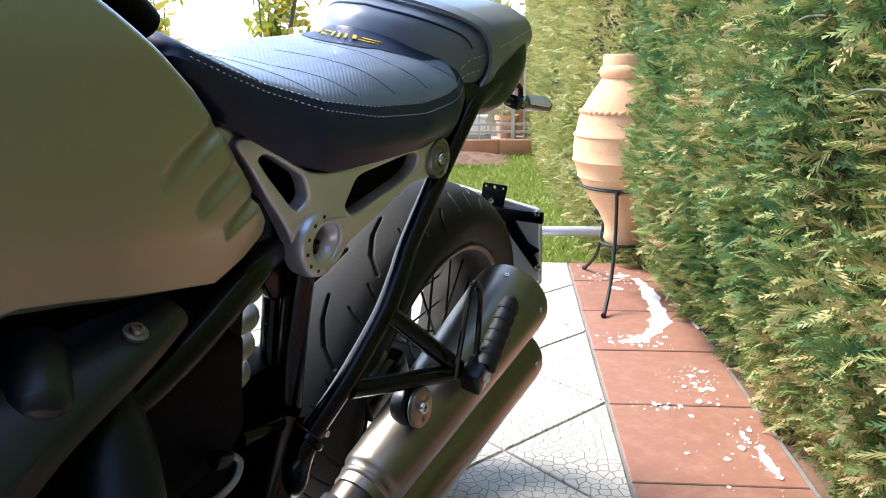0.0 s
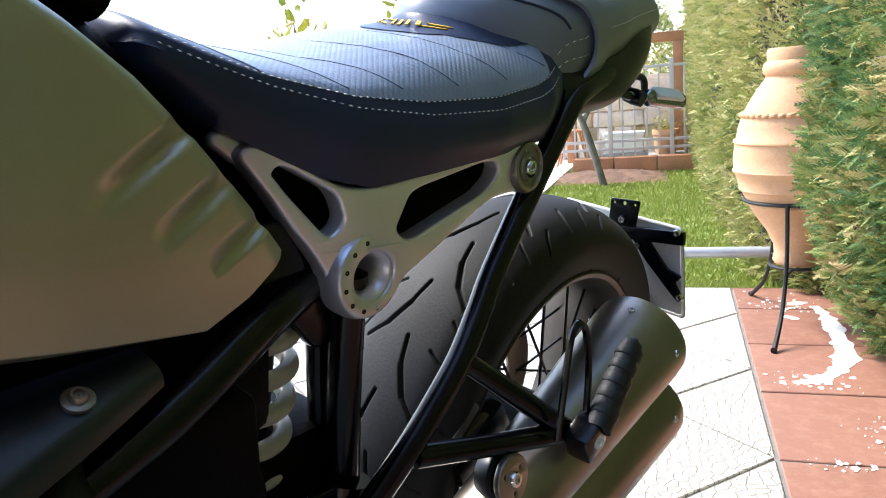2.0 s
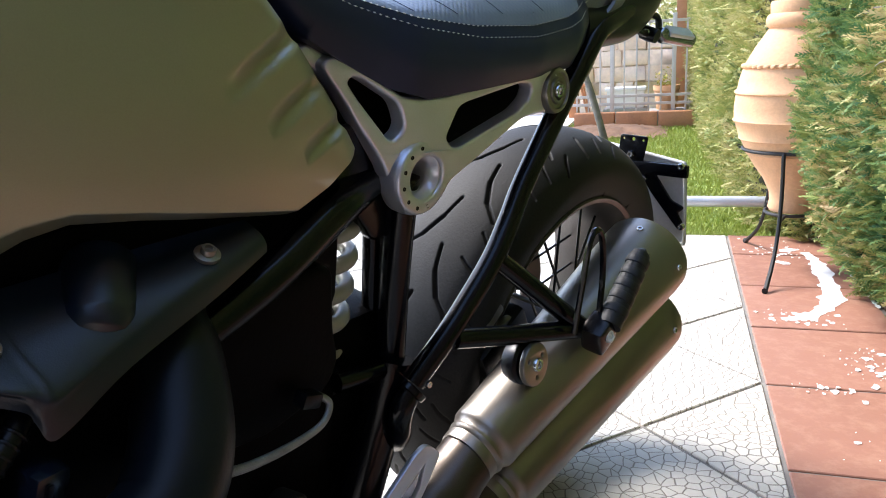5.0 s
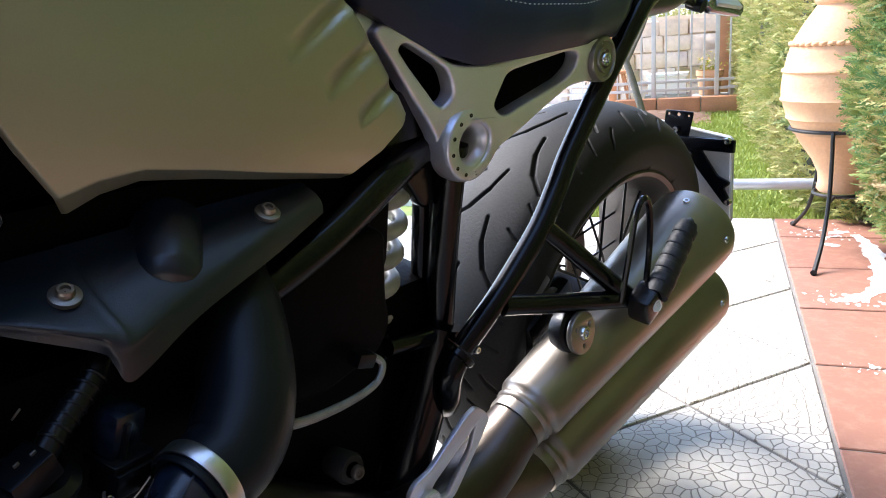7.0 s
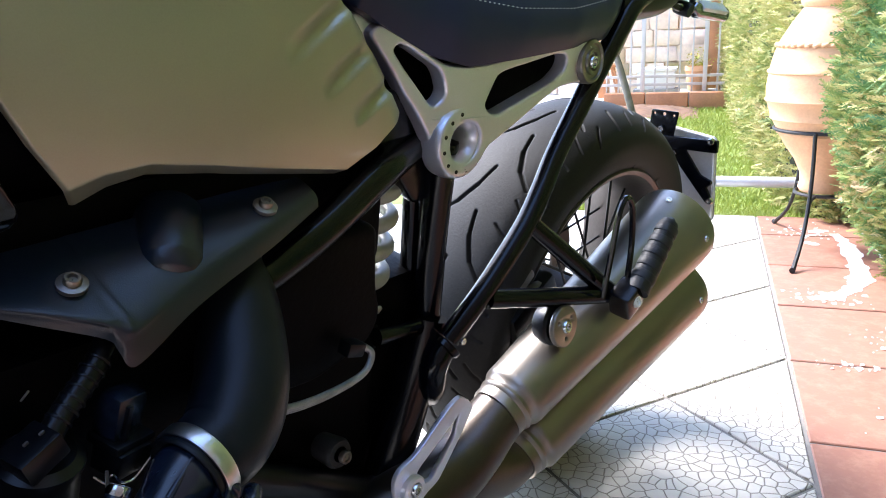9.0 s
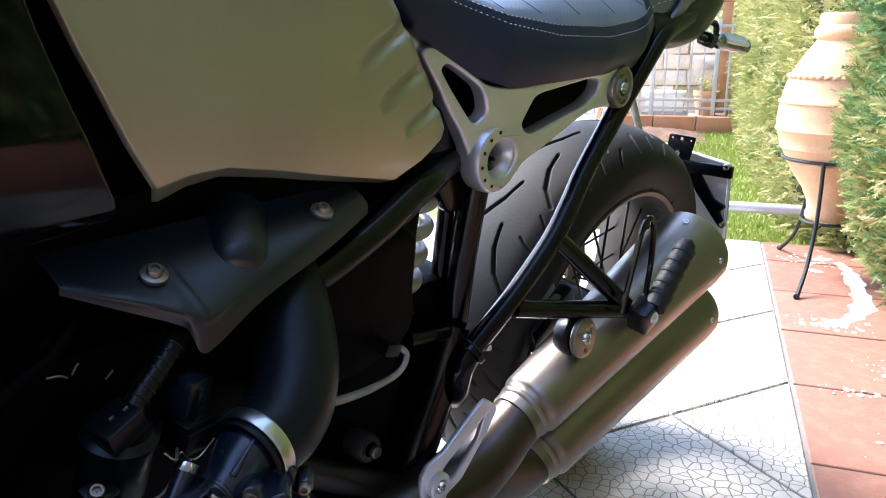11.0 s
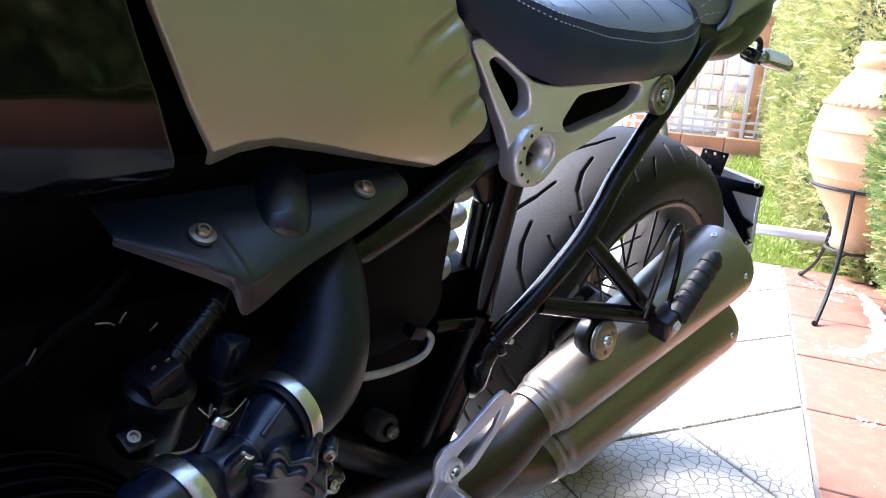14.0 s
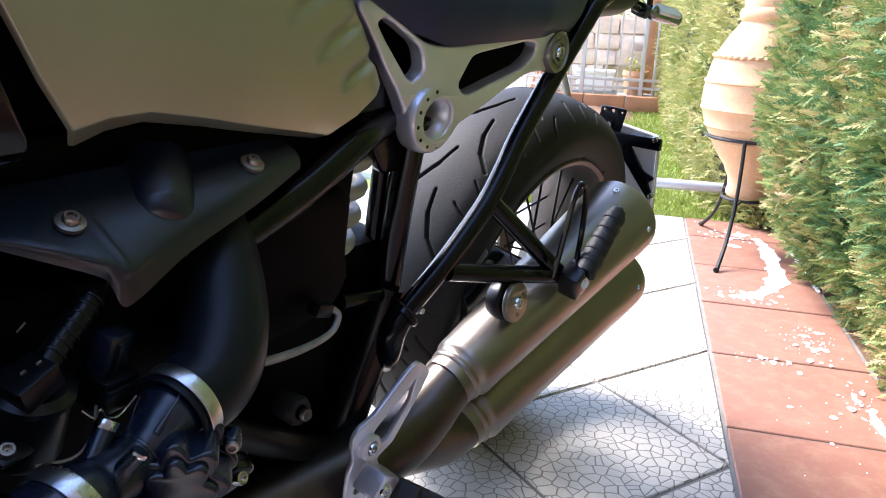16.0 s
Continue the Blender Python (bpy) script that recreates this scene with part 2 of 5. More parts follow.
def tile_material(name, lo, hi, rough, crackle):
    """Glazed or clay tile: each piece a little different, with a relief of crazed stones where crackle is set."""
    m = mat(name, lo, rough, 0, 0.1, 5, 0.3, 90)
    n, l = m.node_tree.nodes, m.node_tree.links
    b = n["Principled BSDF"]
    base = b.inputs["Base Color"].links[0].from_socket
    info = n.new("ShaderNodeObjectInfo")
    mix = n.new("ShaderNodeMix")
    mix.data_type, mix.blend_type = "RGBA", "MIX"
    mul = n.new("ShaderNodeMath")
    mul.operation = "MULTIPLY"
    mul.inputs[1].default_value = 0.6
    l.new(info.outputs["Random"], mul.inputs[0])
    l.new(mul.outputs[0], mix.inputs["Factor"])
    l.new(base, mix.inputs["A"])
    mix.inputs["B"].default_value = (*hi, 1)
    out = mix.outputs["Result"]
    if crackle:
        geo = n.new("ShaderNodeNewGeometry")
        warp = n.new("ShaderNodeTexNoise")
        warp.inputs["Scale"].default_value = 9
        l.new(geo.outputs["Position"], warp.inputs["Vector"])
        wm = n.new("ShaderNodeVectorMath")
        wm.operation = "MULTIPLY_ADD"
        l.new(warp.outputs["Color"], wm.inputs[0])
        wm.inputs[1].default_value = (0.035, 0.035, 0)
        l.new(geo.outputs["Position"], wm.inputs[2])
        vo = n.new("ShaderNodeTexVoronoi")
        vo.feature = "DISTANCE_TO_EDGE"
        vo.voronoi_dimensions = "2D"
        vo.inputs["Scale"].default_value = 47
        l.new(wm.outputs[0], vo.inputs["Vector"])
        ramp = n.new("ShaderNodeValToRGB")
        ramp.color_ramp.elements[0].position, ramp.color_ramp.elements[1].position = 0.015, 0.08
        l.new(vo.outputs["Distance"], ramp.inputs[0])
        dark = n.new("ShaderNodeMix")
        dark.data_type, dark.blend_type = "RGBA", "MIX"
        l.new(ramp.outputs[0], dark.inputs["Factor"])
        dark.inputs["A"].default_value = (0.20, 0.17, 0.13, 1)
        l.new(out, dark.inputs["B"])
        out = dark.outputs["Result"]
        bp = n.new("ShaderNodeBump")
        bp.inputs["Strength"].default_value, bp.inputs["Distance"].default_value = 0.6, 0.002
        l.new(ramp.outputs[0], bp.inputs["Height"])
        l.new(bp.outputs[0], b.inputs["Normal"])
    else:
        # dusty, worn patches
        dust = n.new("ShaderNodeTexNoise")
        dust.inputs["Scale"].default_value, dust.inputs["Detail"].default_value, dust.inputs["Roughness"].default_value = 22, 8, 0.7
        geo = n.new("ShaderNodeNewGeometry")
        l.new(geo.outputs["Position"], dust.inputs["Vector"])
        ramp = n.new("ShaderNodeValToRGB")
        ramp.color_ramp.elements[0].position, ramp.color_ramp.elements[1].position = 0.47, 0.72
        ramp.color_ramp.elements[0].color, ramp.color_ramp.elements[1].color = (0, 0, 0, 1), (0.42, 0.42, 0.42, 1)
        l.new(dust.outputs["Fac"], ramp.inputs[0])
        pale = n.new("ShaderNodeMix")
        pale.data_type, pale.blend_type = "RGBA", "MIX"
        l.new(ramp.outputs[0], pale.inputs["Factor"])
        l.new(out, pale.inputs["A"])
        pale.inputs["B"].default_value = (0.45, 0.27, 0.18, 1)
        out = pale.outputs["Result"]
    l.new(out, b.inputs["Base Color"])
    return m


WHITE_TILE = tile_material("white_mosaic_tile", (0.53, 0.49, 0.42), (0.59, 0.555, 0.49), 0.42, True)
CLAY_TILE = tile_material("clay_tile", (0.235, 0.105, 0.068), (0.31, 0.150, 0.102), 0.55, False)
GRASS_SOIL = mat("lawn_ground", (0.17, 0.23, 0.05), 0.95, 0, 0.35, 9, 0.8, 40)
GROUT = mat("grey_grout", (0.20, 0.185, 0.165), 0.9, 0, 0.2, 20, 0.4, 150)

bm = bmesh.new()
bmesh.ops.create_grid(bm, x_segments=60, y_segments=60, size=400)
for v in bm.verts:
    v.co.z = -0.03
ground = tagged(part("ground", bm, GRASS_SOIL, None), "green lawn ground reaching far behind the paving", "lawn", kind="structure")

bm = box(bmesh.new(), (-3.0, -5.0, -0.05), (0.352, 1.285, -0.004))
floor = tagged(part("floor", bm, GROUT, None, smooth=False), "paved terrace of white mosaic tiles with grey joints", "floor", kind="structure")
bm = box(bmesh.new(), (-6.0, 1.6, -0.05), (-1.12, 12.0, 0.0))
patio = tagged(part("pavement", bm, PLASTER, None, smooth=False), "sunlit white concrete path beside the lawn", "path", kind="structure")


def clip(poly, a, b, c):
    """Cuts a polygon to the side a x + b y <= c."""
    out = []
    for i, p in enumerate(poly):
        q = poly[(i + 1) % len(poly)]
        dp, dq = a * p[0] + b * p[1] - c, a * q[0] + b * q[1] - c
        if dp <= 0:
            out.append(p)
        if dp * dq < 0:
            t = dp / (dp - dq)
            out.append((p[0] + t * (q[0] - p[0]), p[1] + t * (q[1] - p[1])))
    return out


def tile(name, poly, top, low, material, parent, gap=0.0038):
    cx, cy = sum(p[0] for p in poly) / len(poly), sum(p[1] for p in poly) / len(poly)

    def inset(d):
        out = []
        for i, p in enumerate(poly):
            a, c = Vector(poly[i - 1]), Vector(poly[(i + 1) % len(poly)])
            p = Vector(p)
            e1, e2 = (p - a).normalized(), (c - p).normalized()
            n1, n2 = Vector((-e1.y, e1.x)), Vector((-e2.y, e2.x))
            s = (n1 + n2)
            out.append(p + s * d / max(0.3, 1 + n1.dot(n2)))
        return out
    bm = bmesh.new()
    rings = [[bm.verts.new((q.x - cx, q.y - cy, z)) for q in inset(d)] for d, z in ((gap, low), (gap, top - 0.002), (gap + 0.002, top))]
    k = len(poly)
    for r in range(2):
        for i in range(k):
            bm.faces.new((rings[r][i], rings[r][(i + 1) % k], rings[r + 1][(i + 1) % k], rings[r + 1][i]))
    bm.faces.new(rings[2])
    ob = part(name, bm, material, parent, smooth=False)
    ob.location = (cx, cy, random.uniform(-0.0006, 0.0006))
    return ob


def lay_floor():
    for i in range(-14, 14):
        for j in range(-14, 14):
            cx, cy = (i - j) * DG / 2, (i + j) * DG / 2
            poly = [(cx, cy), (cx + DG / 2, cy + DG / 2), (cx, cy + DG), (cx - DG / 2, cy + DG / 2)]
            for a, b, c in ((1, 0, 0), (-1, 0, 2.3), (0, 1, 1.285), (0, -1, 2.6)):
                poly = clip(poly, a, b, c) if poly else poly
            if len(poly) >= 3:
                area = abs(sum(p[0] * q[1] - q[0] * p[1] for p, q in zip(poly, poly[1:] + poly[:1]))) / 2
                if area > 0.002:
                    tile("white_tile", poly, 0, -0.02, WHITE_TILE, floor)
    y = -0.353 - 6 * S
    while y < 1.27:
        y1 = min(y + S, 1.285)
        tile("clay_tile", [(0.001, y), (S, y), (S, y1), (0.001, y1)], 0.0, -0.02, CLAY_TILE, floor)
        y += S


BROWN_WALL = mat("dark_red_brown_boards", (0.026, 0.017, 0.013), 0.6, 0, 0.3, 5, 0.3, 70)
DARK_WALL = mat("dark_grey_boards", (0.055, 0.058, 0.06), 0.8, 0, 0.2, 4, 0.3, 60)


# unseen walls, added to dim light and reflections from the camera's side
def wall(name, lo, hi, material, label, category="wall"):
    return tagged(part(name, box(bmesh.new(), lo, hi), material, None, smooth=False), label, category, kind="structure")


# unseen; put where the shroud mirrors something dark, to darken reflections
wall("unseen_wall_side", (0.36, -4.2, -0.05), (0.56, -1.48, 2.9), BROWN_WALL, "unseen dark red-brown board wall beside the terrace, darkening reflections", "wall")
wall("unseen_wall_back", (-4.5, -4.4, -0.05), (1.2, -4.2, 2.9), DARK_WALL, "unseen dark grey board wall added behind the terrace", "wall")

# ---------------------------------------------------------------- pot on its iron stand
PX, PY = 0.158, 0.895
POT = [(0.0, 0.205), (0.062, 0.205), (0.068, 0.215), (0.064, 0.235), (0.066, 0.26), (0.085, 0.30), (0.118, 0.345), (0.136, 0.375), (0.143, 0.379), (0.141, 0.386),
       (0.158, 0.425), (0.165, 0.431), (0.164, 0.438), (0.176, 0.49), (0.182, 0.496), (0.184, 0.503), (0.180, 0.508), (0.181, 0.55), (0.177, 0.595), (0.182, 0.601), (0.181, 0.608), (0.174, 0.613),
       (0.168, 0.65), (0.158, 0.688), (0.150, 0.71), (0.125, 0.765), (0.100, 0.81), (0.092, 0.825), (0.100, 0.833), (0.103, 0.848), (0.098, 0.86), (0.090, 0.866), (0.092, 0.892), (0.088, 0.90),
       (0.078, 0.90), (0.074, 0.89), (0.076, 0.84), (0.10, 0.78), (0.15, 0.66), (0.16, 0.5), (0.06, 0.25), (0.0, 0.24)]



def pot_z(h):
    return float(np.interp(h, [0.205, 0.386, 0.435, 0.50, 0.605, 0.692, 0.825, 0.866, 0.90], [0.187, 0.378, 0.420, 0.472, 0.560, 0.636, 0.742, 0.785, 0.82]))


def build_pot():
    pot = empty("terracotta_jar", "tall pink terracotta jar with raised bands on an iron stand", "jar", pose(PX, PY, 0))
    part("body", lathe(bmesh.new(), [(r, pot_z(h)) for r, h in POT], seg=72), TERRACOTTA, pot, angle=50)
    rope = [(0.1585 * math.cos(a) + 0.0022 * math.cos(a) * math.cos(44 * a), 0.1585 * math.sin(a) + 0.0022 * math.sin(a) * math.cos(44 * a), 0.636 + 0.0014 * math.sin(44 * a)) for a in (2 * math.pi * k / 352 for k in range(352))]
    part("rope_band", sweep(bmesh.new(), rope, 0.0065, 8, True), TERRACOTTA, pot, "twisted rope moulding")
    stand = empty("jar_stand", "black wrought iron three-legged stand holding a terracotta jar", "stand", pose(PX, PY, 0))
    for r, z in ((0.150, 0.384), (0.075, 0.182)):
        tube("ring", [(r * math.cos(a), r * math.sin(a), z) for a in (2 * math.pi * k / 48 for k in range(48))], 0.0055, IRON, stand, seg=8, closed=True, straight=True)
    for fx, fy in ((-0.09, -0.275), (-0.097, 0.275), (0.25, 0.02)):
        d = Vector((fx, fy, 0))
        u = d.normalized()
        tube("leg", [u * 0.150 + Vector((0, 0, 0.384)), u * 0.157 + Vector((0, 0, 0.372)), u * 0.15 + Vector((0, 0, 0.30)), u * 0.155 + Vector((0, 0, 0.20)), u * 0.20 + Vector((0, 0, 0.09)), d + Vector((0, 0, 0.012)), d * 1.05 + Vector((0, 0, 0.008))],
             [0.006, 0.006, 0.006, 0.006, 0.006, 0.007, 0.009], IRON, stand, seg=8)
        tube("crossbar", [u * 0.075 + Vector((0, 0, 0.182)), u * 0.155 + Vector((0, 0, 0.182))], 0.005, IRON, stand, seg=8, straight=True)


build_pot()

# ---------------------------------------------------------------- pipe rail along the end of the paving
rail = empty("low_rail", "low grey metal pipe rail at the edge of the lawn", "rail", pose(0, 1.34, 0))
tube("pipe", [(-1.1, 0, 0.118), (0.75, 0, 0.118)], 0.021, GALV, rail, straight=True)
for x in (-1.0, 0.7):
    tube("post", [(x, 0, -0.03), (x, 0, 0.118)], 0.018, GALV, rail, straight=True)


# ---------------------------------------------------------------- the motorcycle (x to its tail, y to its far side, z up its leaning plane)
A, L = 0.389, 0.195
cu, cv, cw = Vector((math.sin(A), math.cos(A), 0)), Vector((-math.cos(A) * math.cos(L), math.sin(A) * math.cos(L), math.sin(L))), Vector((math.cos(A) * math.sin(L), -math.sin(A) * math.sin(L), math.cos(L)))
BIKE_M = Matrix.Translation((-0.483, -0.472, 0)) @ Matrix((cu, cv, cw)).transposed().to_4x4()
bike = empty("motorcycle", "black and silver roadster motorcycle leaning on its side stand", "motorcycle", BIKE_M)
AXLE = Vector((0, 0, 0.315))
WHEEL = Matrix.Translation(AXLE) @ pose(0, 0, 0, 90, 0, 0)


# rear wheel
def tyre_mesh():
    na, ns = 1300, 240
    th = np.linspace(0, 2 * math.pi, na, endpoint=False)
    s = np.linspace(-1, 1, ns)
    prof = [(-0.074, 0.224), (-0.084, 0.240), (-0.090, 0.262), (-0.089, 0.276), (-0.082, 0.288), (-0.066, 0.3005), (-0.042, 0.3105), (0, 0.315)]
    prof = prof + [(-h, r) for h, r in prof[-2::-1]]
    pts = spline([(h, r, 0) for h, r in prof], 10)
    run = np.concatenate([[0], np.cumsum([(q - p).length for p, q in zip(pts, pts[1:])])])
    k = np.linspace(0, run[-1], ns)
    H = np.interp(k, run, [p.x for p in pts])
    R = np.interp(k, run, [p.y for p in pts])
    TH, HH = np.meshgrid(th, H, indexing="ij")
    RR = np.tile(R, (na, 1))
    # tread grooves: long slanted cuts and short shoulder cuts, in turn on either side
    depth = np.zeros_like(RR)
    reach = 2 * math.pi * 0.315 / 14
    cuts = (((0.000, 0.006), (0.034, 0.014), (0.066, 0.030), (0.088, 0.052), 0.0036), ((0.062, 0.060), (0.074, 0.068), (0.084, 0.077), (0.09, 0.081), 0.0026), ((0.006, 0.040), (0.014, 0.052), (0.020, 0.063), (0.024, 0.074), 0.0026), ((-0.035, 0.048), (-0.026, 0.058), (-0.020, 0.066), (-0.016, 0.073), 0.0022))
    for side in (-1, 1):
        H2 = HH * side
        A2 = TH * 0.315 + (0 if side < 0 else reach / 2)
        for *pts, width in cuts:
            best = np.full_like(RR, 9.0)
            for k, ((a0, h0), (a1, h1)) in enumerate(zip(pts, pts[1:])):
                mid = (a0 + a1) / 2
                x = np.mod(A2 - mid + reach / 2, reach) - reach / 2 + mid - a0
                y = H2 - h0
                dx, dy = a1 - a0, h1 - h0
                t = np.clip((x * dx + y * dy) / (dx * dx + dy * dy), 0, 1)
                taper = 1.0 if k == 1 else 0.75
                best = np.minimum(best, np.hypot(x - t * dx, y - t * dy) / taper)
            depth = np.maximum(depth, 0.0055 * np.clip((width * 1.05 - best) / 0.0032, 0, 1))
    RR = RR - depth
    verts = np.stack([RR * np.cos(TH), RR * np.sin(TH), HH], -1).reshape(-1, 3)
    i, j = np.meshgrid(np.arange(na), np.arange(ns - 1), indexing="ij")
    i2 = (i + 1) % na
    quads = np.stack([i * ns + j, i * ns + j + 1, i2 * ns + j + 1, i2 * ns + j], -1).reshape(-1, 4)
    me = bpy.data.meshes.new("tyre")
    me.from_pydata((verts @ np.array(WHEEL.to_3x3()).T + np.array(AXLE)).tolist(), [], quads.tolist())
    me.polygons.foreach_set("use_smooth", [True] * len(me.polygons))
    me.materials.append(RUBBER)
    return me


wheel = part("rear_wheel", lathe(bmesh.new(), [(0.03, -0.07), (0.05, -0.07), (0.052, -0.05), (0.035, -0.045), (0.035, 0.05), (0.055, 0.055), (0.055, 0.09), (0.02, 0.09)], WHEEL, 40), BLACK_PLASTIC, bike, "black hub of a wire-spoked wheel")
tyre = new("tyre", tyre_mesh())
tyre.parent = wheel
tagged(tyre, "worn black road tyre with curved tread grooves")
part("rim", lathe(bmesh.new(), [(0.226, -0.076), (0.229, -0.079), (0.226, -0.081), (0.219, -0.078), (0.214, -0.066), (0.206, -0.05), (0.200, -0.02), (0.199, 0.02), (0.206, 0.05), (0.214, 0.066), (0.219, 0.078), (0.226, 0.081), (0.229, 0.079), (0.226, 0.076), (0.222, 0.06), (0.215, 0), (0.222, -0.06), (0.226, -0.076)], WHEEL, 96), RIM, wheel, "bare alloy rim")
for k in range(40):
    a = 2 * math.pi * k / 40
    side = -1 if k % 2 else 1
    skew = 0.55 if (k // 2) % 2 else -0.55
    p = WHEEL @ Vector((0.050 * math.cos(a + skew), 0.050 * math.sin(a + skew), 0.062 * side))
    q = WHEEL @ Vector((0.203 * math.cos(a), 0.203 * math.sin(a), 0.035 * side))
    tube("spoke", [p, q], 0.0022, BLACK_PLASTIC, wheel, seg=6, straight=True)
part("brake_disc", lathe(bmesh.new(), [(0.075, -0.052), (0.130, -0.052), (0.130, -0.057), (0.075, -0.057), (0.075, -0.052)], WHEEL, 64), STEEL, wheel, "steel brake disc")


# twin mufflers
def muffler(front, back, r0, r1, name="muffler"):
    """A can that widens to its tail, with a stepped collar in front and an open, rounded end."""
    front, back = Vector(front), Vector(back)
    d = (back - front).length
    m = along(front, back)
    prof = [(r0 * 0.70, -0.014), (r0 * 0.925, -0.014), (r0 * 0.94, -0.012), (r0 * 0.94, -0.001), (r0 * 0.985, 0.001), (r0 * 1.01, 0.0045), (r0 * 0.985, 0.008), (r0 * 0.99, 0.010), (r0 * 1.07, 0.015), (r0 * 1.12, 0.018), (r0 * 1.135, 0.023), (r0 * 1.14, 0.034)]
    prof += [(r0 * 1.14 + (r1 - r0 * 1.14) * t, 0.034 + (d - 0.054) * t) for t in (0.25, 0.5, 0.75, 0.97)]
    prof += [(r1 * 0.985, d - 0.010), (r1 * 0.93, d - 0.002), (r1 * 0.86, d), (r1 * 0.60, d - 0.006), (r1 * 0.52, d - 0.02), (r1 * 0.50, d - 0.12), (0.001, d - 0.12)]
    ob = part(name, lathe(bmesh.new(), prof, m, 64), STEEL, bike, "brushed steel muffler", angle=30)
    for a in (0.35, 1.6, 2.85, 4.1, 5.35):
        c = m @ Vector((r1 * 0.985 * math.cos(a), r1 * 0.985 * math.sin(a), d - 0.030))
        screw("bolt", c, m.to_3x3() @ Vector((math.cos(a), math.sin(a), 0)), 0.0045, 0.0025, ob)
    return ob


def screw(name, c, n, r, h, parent, material=None, label=""):
    """A round screw head with a socket, its foot at c, facing n."""
    c, n = Vector(c), Vector(n).normalized()
    prof = [(r, -0.002), (r, h * 0.6), (r * 0.85, h), (r * 0.55, h), (r * 0.5, h * 0.35), (0.0005, h * 0.35)]
    return part(name, lathe(bmesh.new(), prof, along(c, c + n), 20), material or CHROME, parent, label)


m1 = muffler((-0.337, -0.1515, 0.3217), (0.04, -0.1666, 0.481), 0.0385, 0.064)
m2 = muffler((-0.289, -0.1565, 0.2335), (0.09, -0.1676, 0.3635), 0.040, 0.061)
tube("exhaust_pipe", [(-0.66, -0.09, 0.235), (-0.57, -0.12, 0.246), (-0.49, -0.14, 0.258), (-0.43, -0.147, 0.268), (-0.392, -0.150, 0.285), (-0.362, -0.151, 0.306), (-0.331, -0.1515, 0.3242)], [0.038, 0.040, 0.042, 0.042, 0.0385, 0.0355, 0.0345], HOT_STEEL, bike, "heat-stained steel exhaust pipe", seg=28)
tube("exhaust_pipe", [(-0.46, -0.145, 0.262), (-0.40, -0.150, 0.248), (-0.350, -0.154, 0.232), (-0.318, -0.156, 0.2275), (-0.284, -0.1565, 0.2350)], [0.036, 0.038, 0.037, 0.035, 0.0345], HOT_STEEL, bike, "heat-stained steel exhaust pipe", seg=28)


# frame
def bar(pts, r=0.015, n=8, **k):
    return tube("frame_tube", pts, r, BLACK_PAINT, bike, n=n, **k)


bar([(0.02, -0.10, 0.825), (-0.06, -0.112, 0.808), (-0.105, -0.115, 0.798), (-0.137, -0.117, 0.786), (-0.1620, -0.118, 0.759), (-0.211, -0.119, 0.694), (-0.2640, -0.123, 0.6265), (-0.2955, -0.131, 0.592), (-0.324, -0.135, 0.556), (-0.358, -0.133, 0.515), (-0.387, -0.130, 0.482), (-0.424, -0.122, 0.438)], 0.0128)
bar([(-0.414, -0.078, 0.65), (-0.413, -0.075, 0.56), (-0.411, -0.075, 0.48), (-0.412, -0.078, 0.42)], 0.0165)
bar([(-0.413, -0.080, 0.445), (-0.435, -0.085, 0.37), (-0.460, -0.09, 0.306), (-0.488, -0.095, 0.234), (-0.51, -0.10, 0.16)], 0.0265)
bar([(-0.318, -0.137, 0.555), (-0.25, -0.168, 0.497), (-0.195, -0.195, 0.45)], 0.0115)
bar([(-0.378, -0.135, 0.478), (-0.30, -0.160, 0.465), (-0.195, -0.195, 0.45)], 0.0115)
bar([(-0.395, -0.058, 0.668), (-0.448, -0.066, 0.648), (-0.52, -0.090, 0.634), (-0.60, -0.102, 0.600), (-0.72, -0.110, 0.56)], 0.0165)


# cast bracket under the seat
def by(x):
    return float(np.interp(x, [-0.56, -0.524, -0.415, -0.22, -0.18], [-0.058, -0.067, -0.106, -0.128, -0.132]))


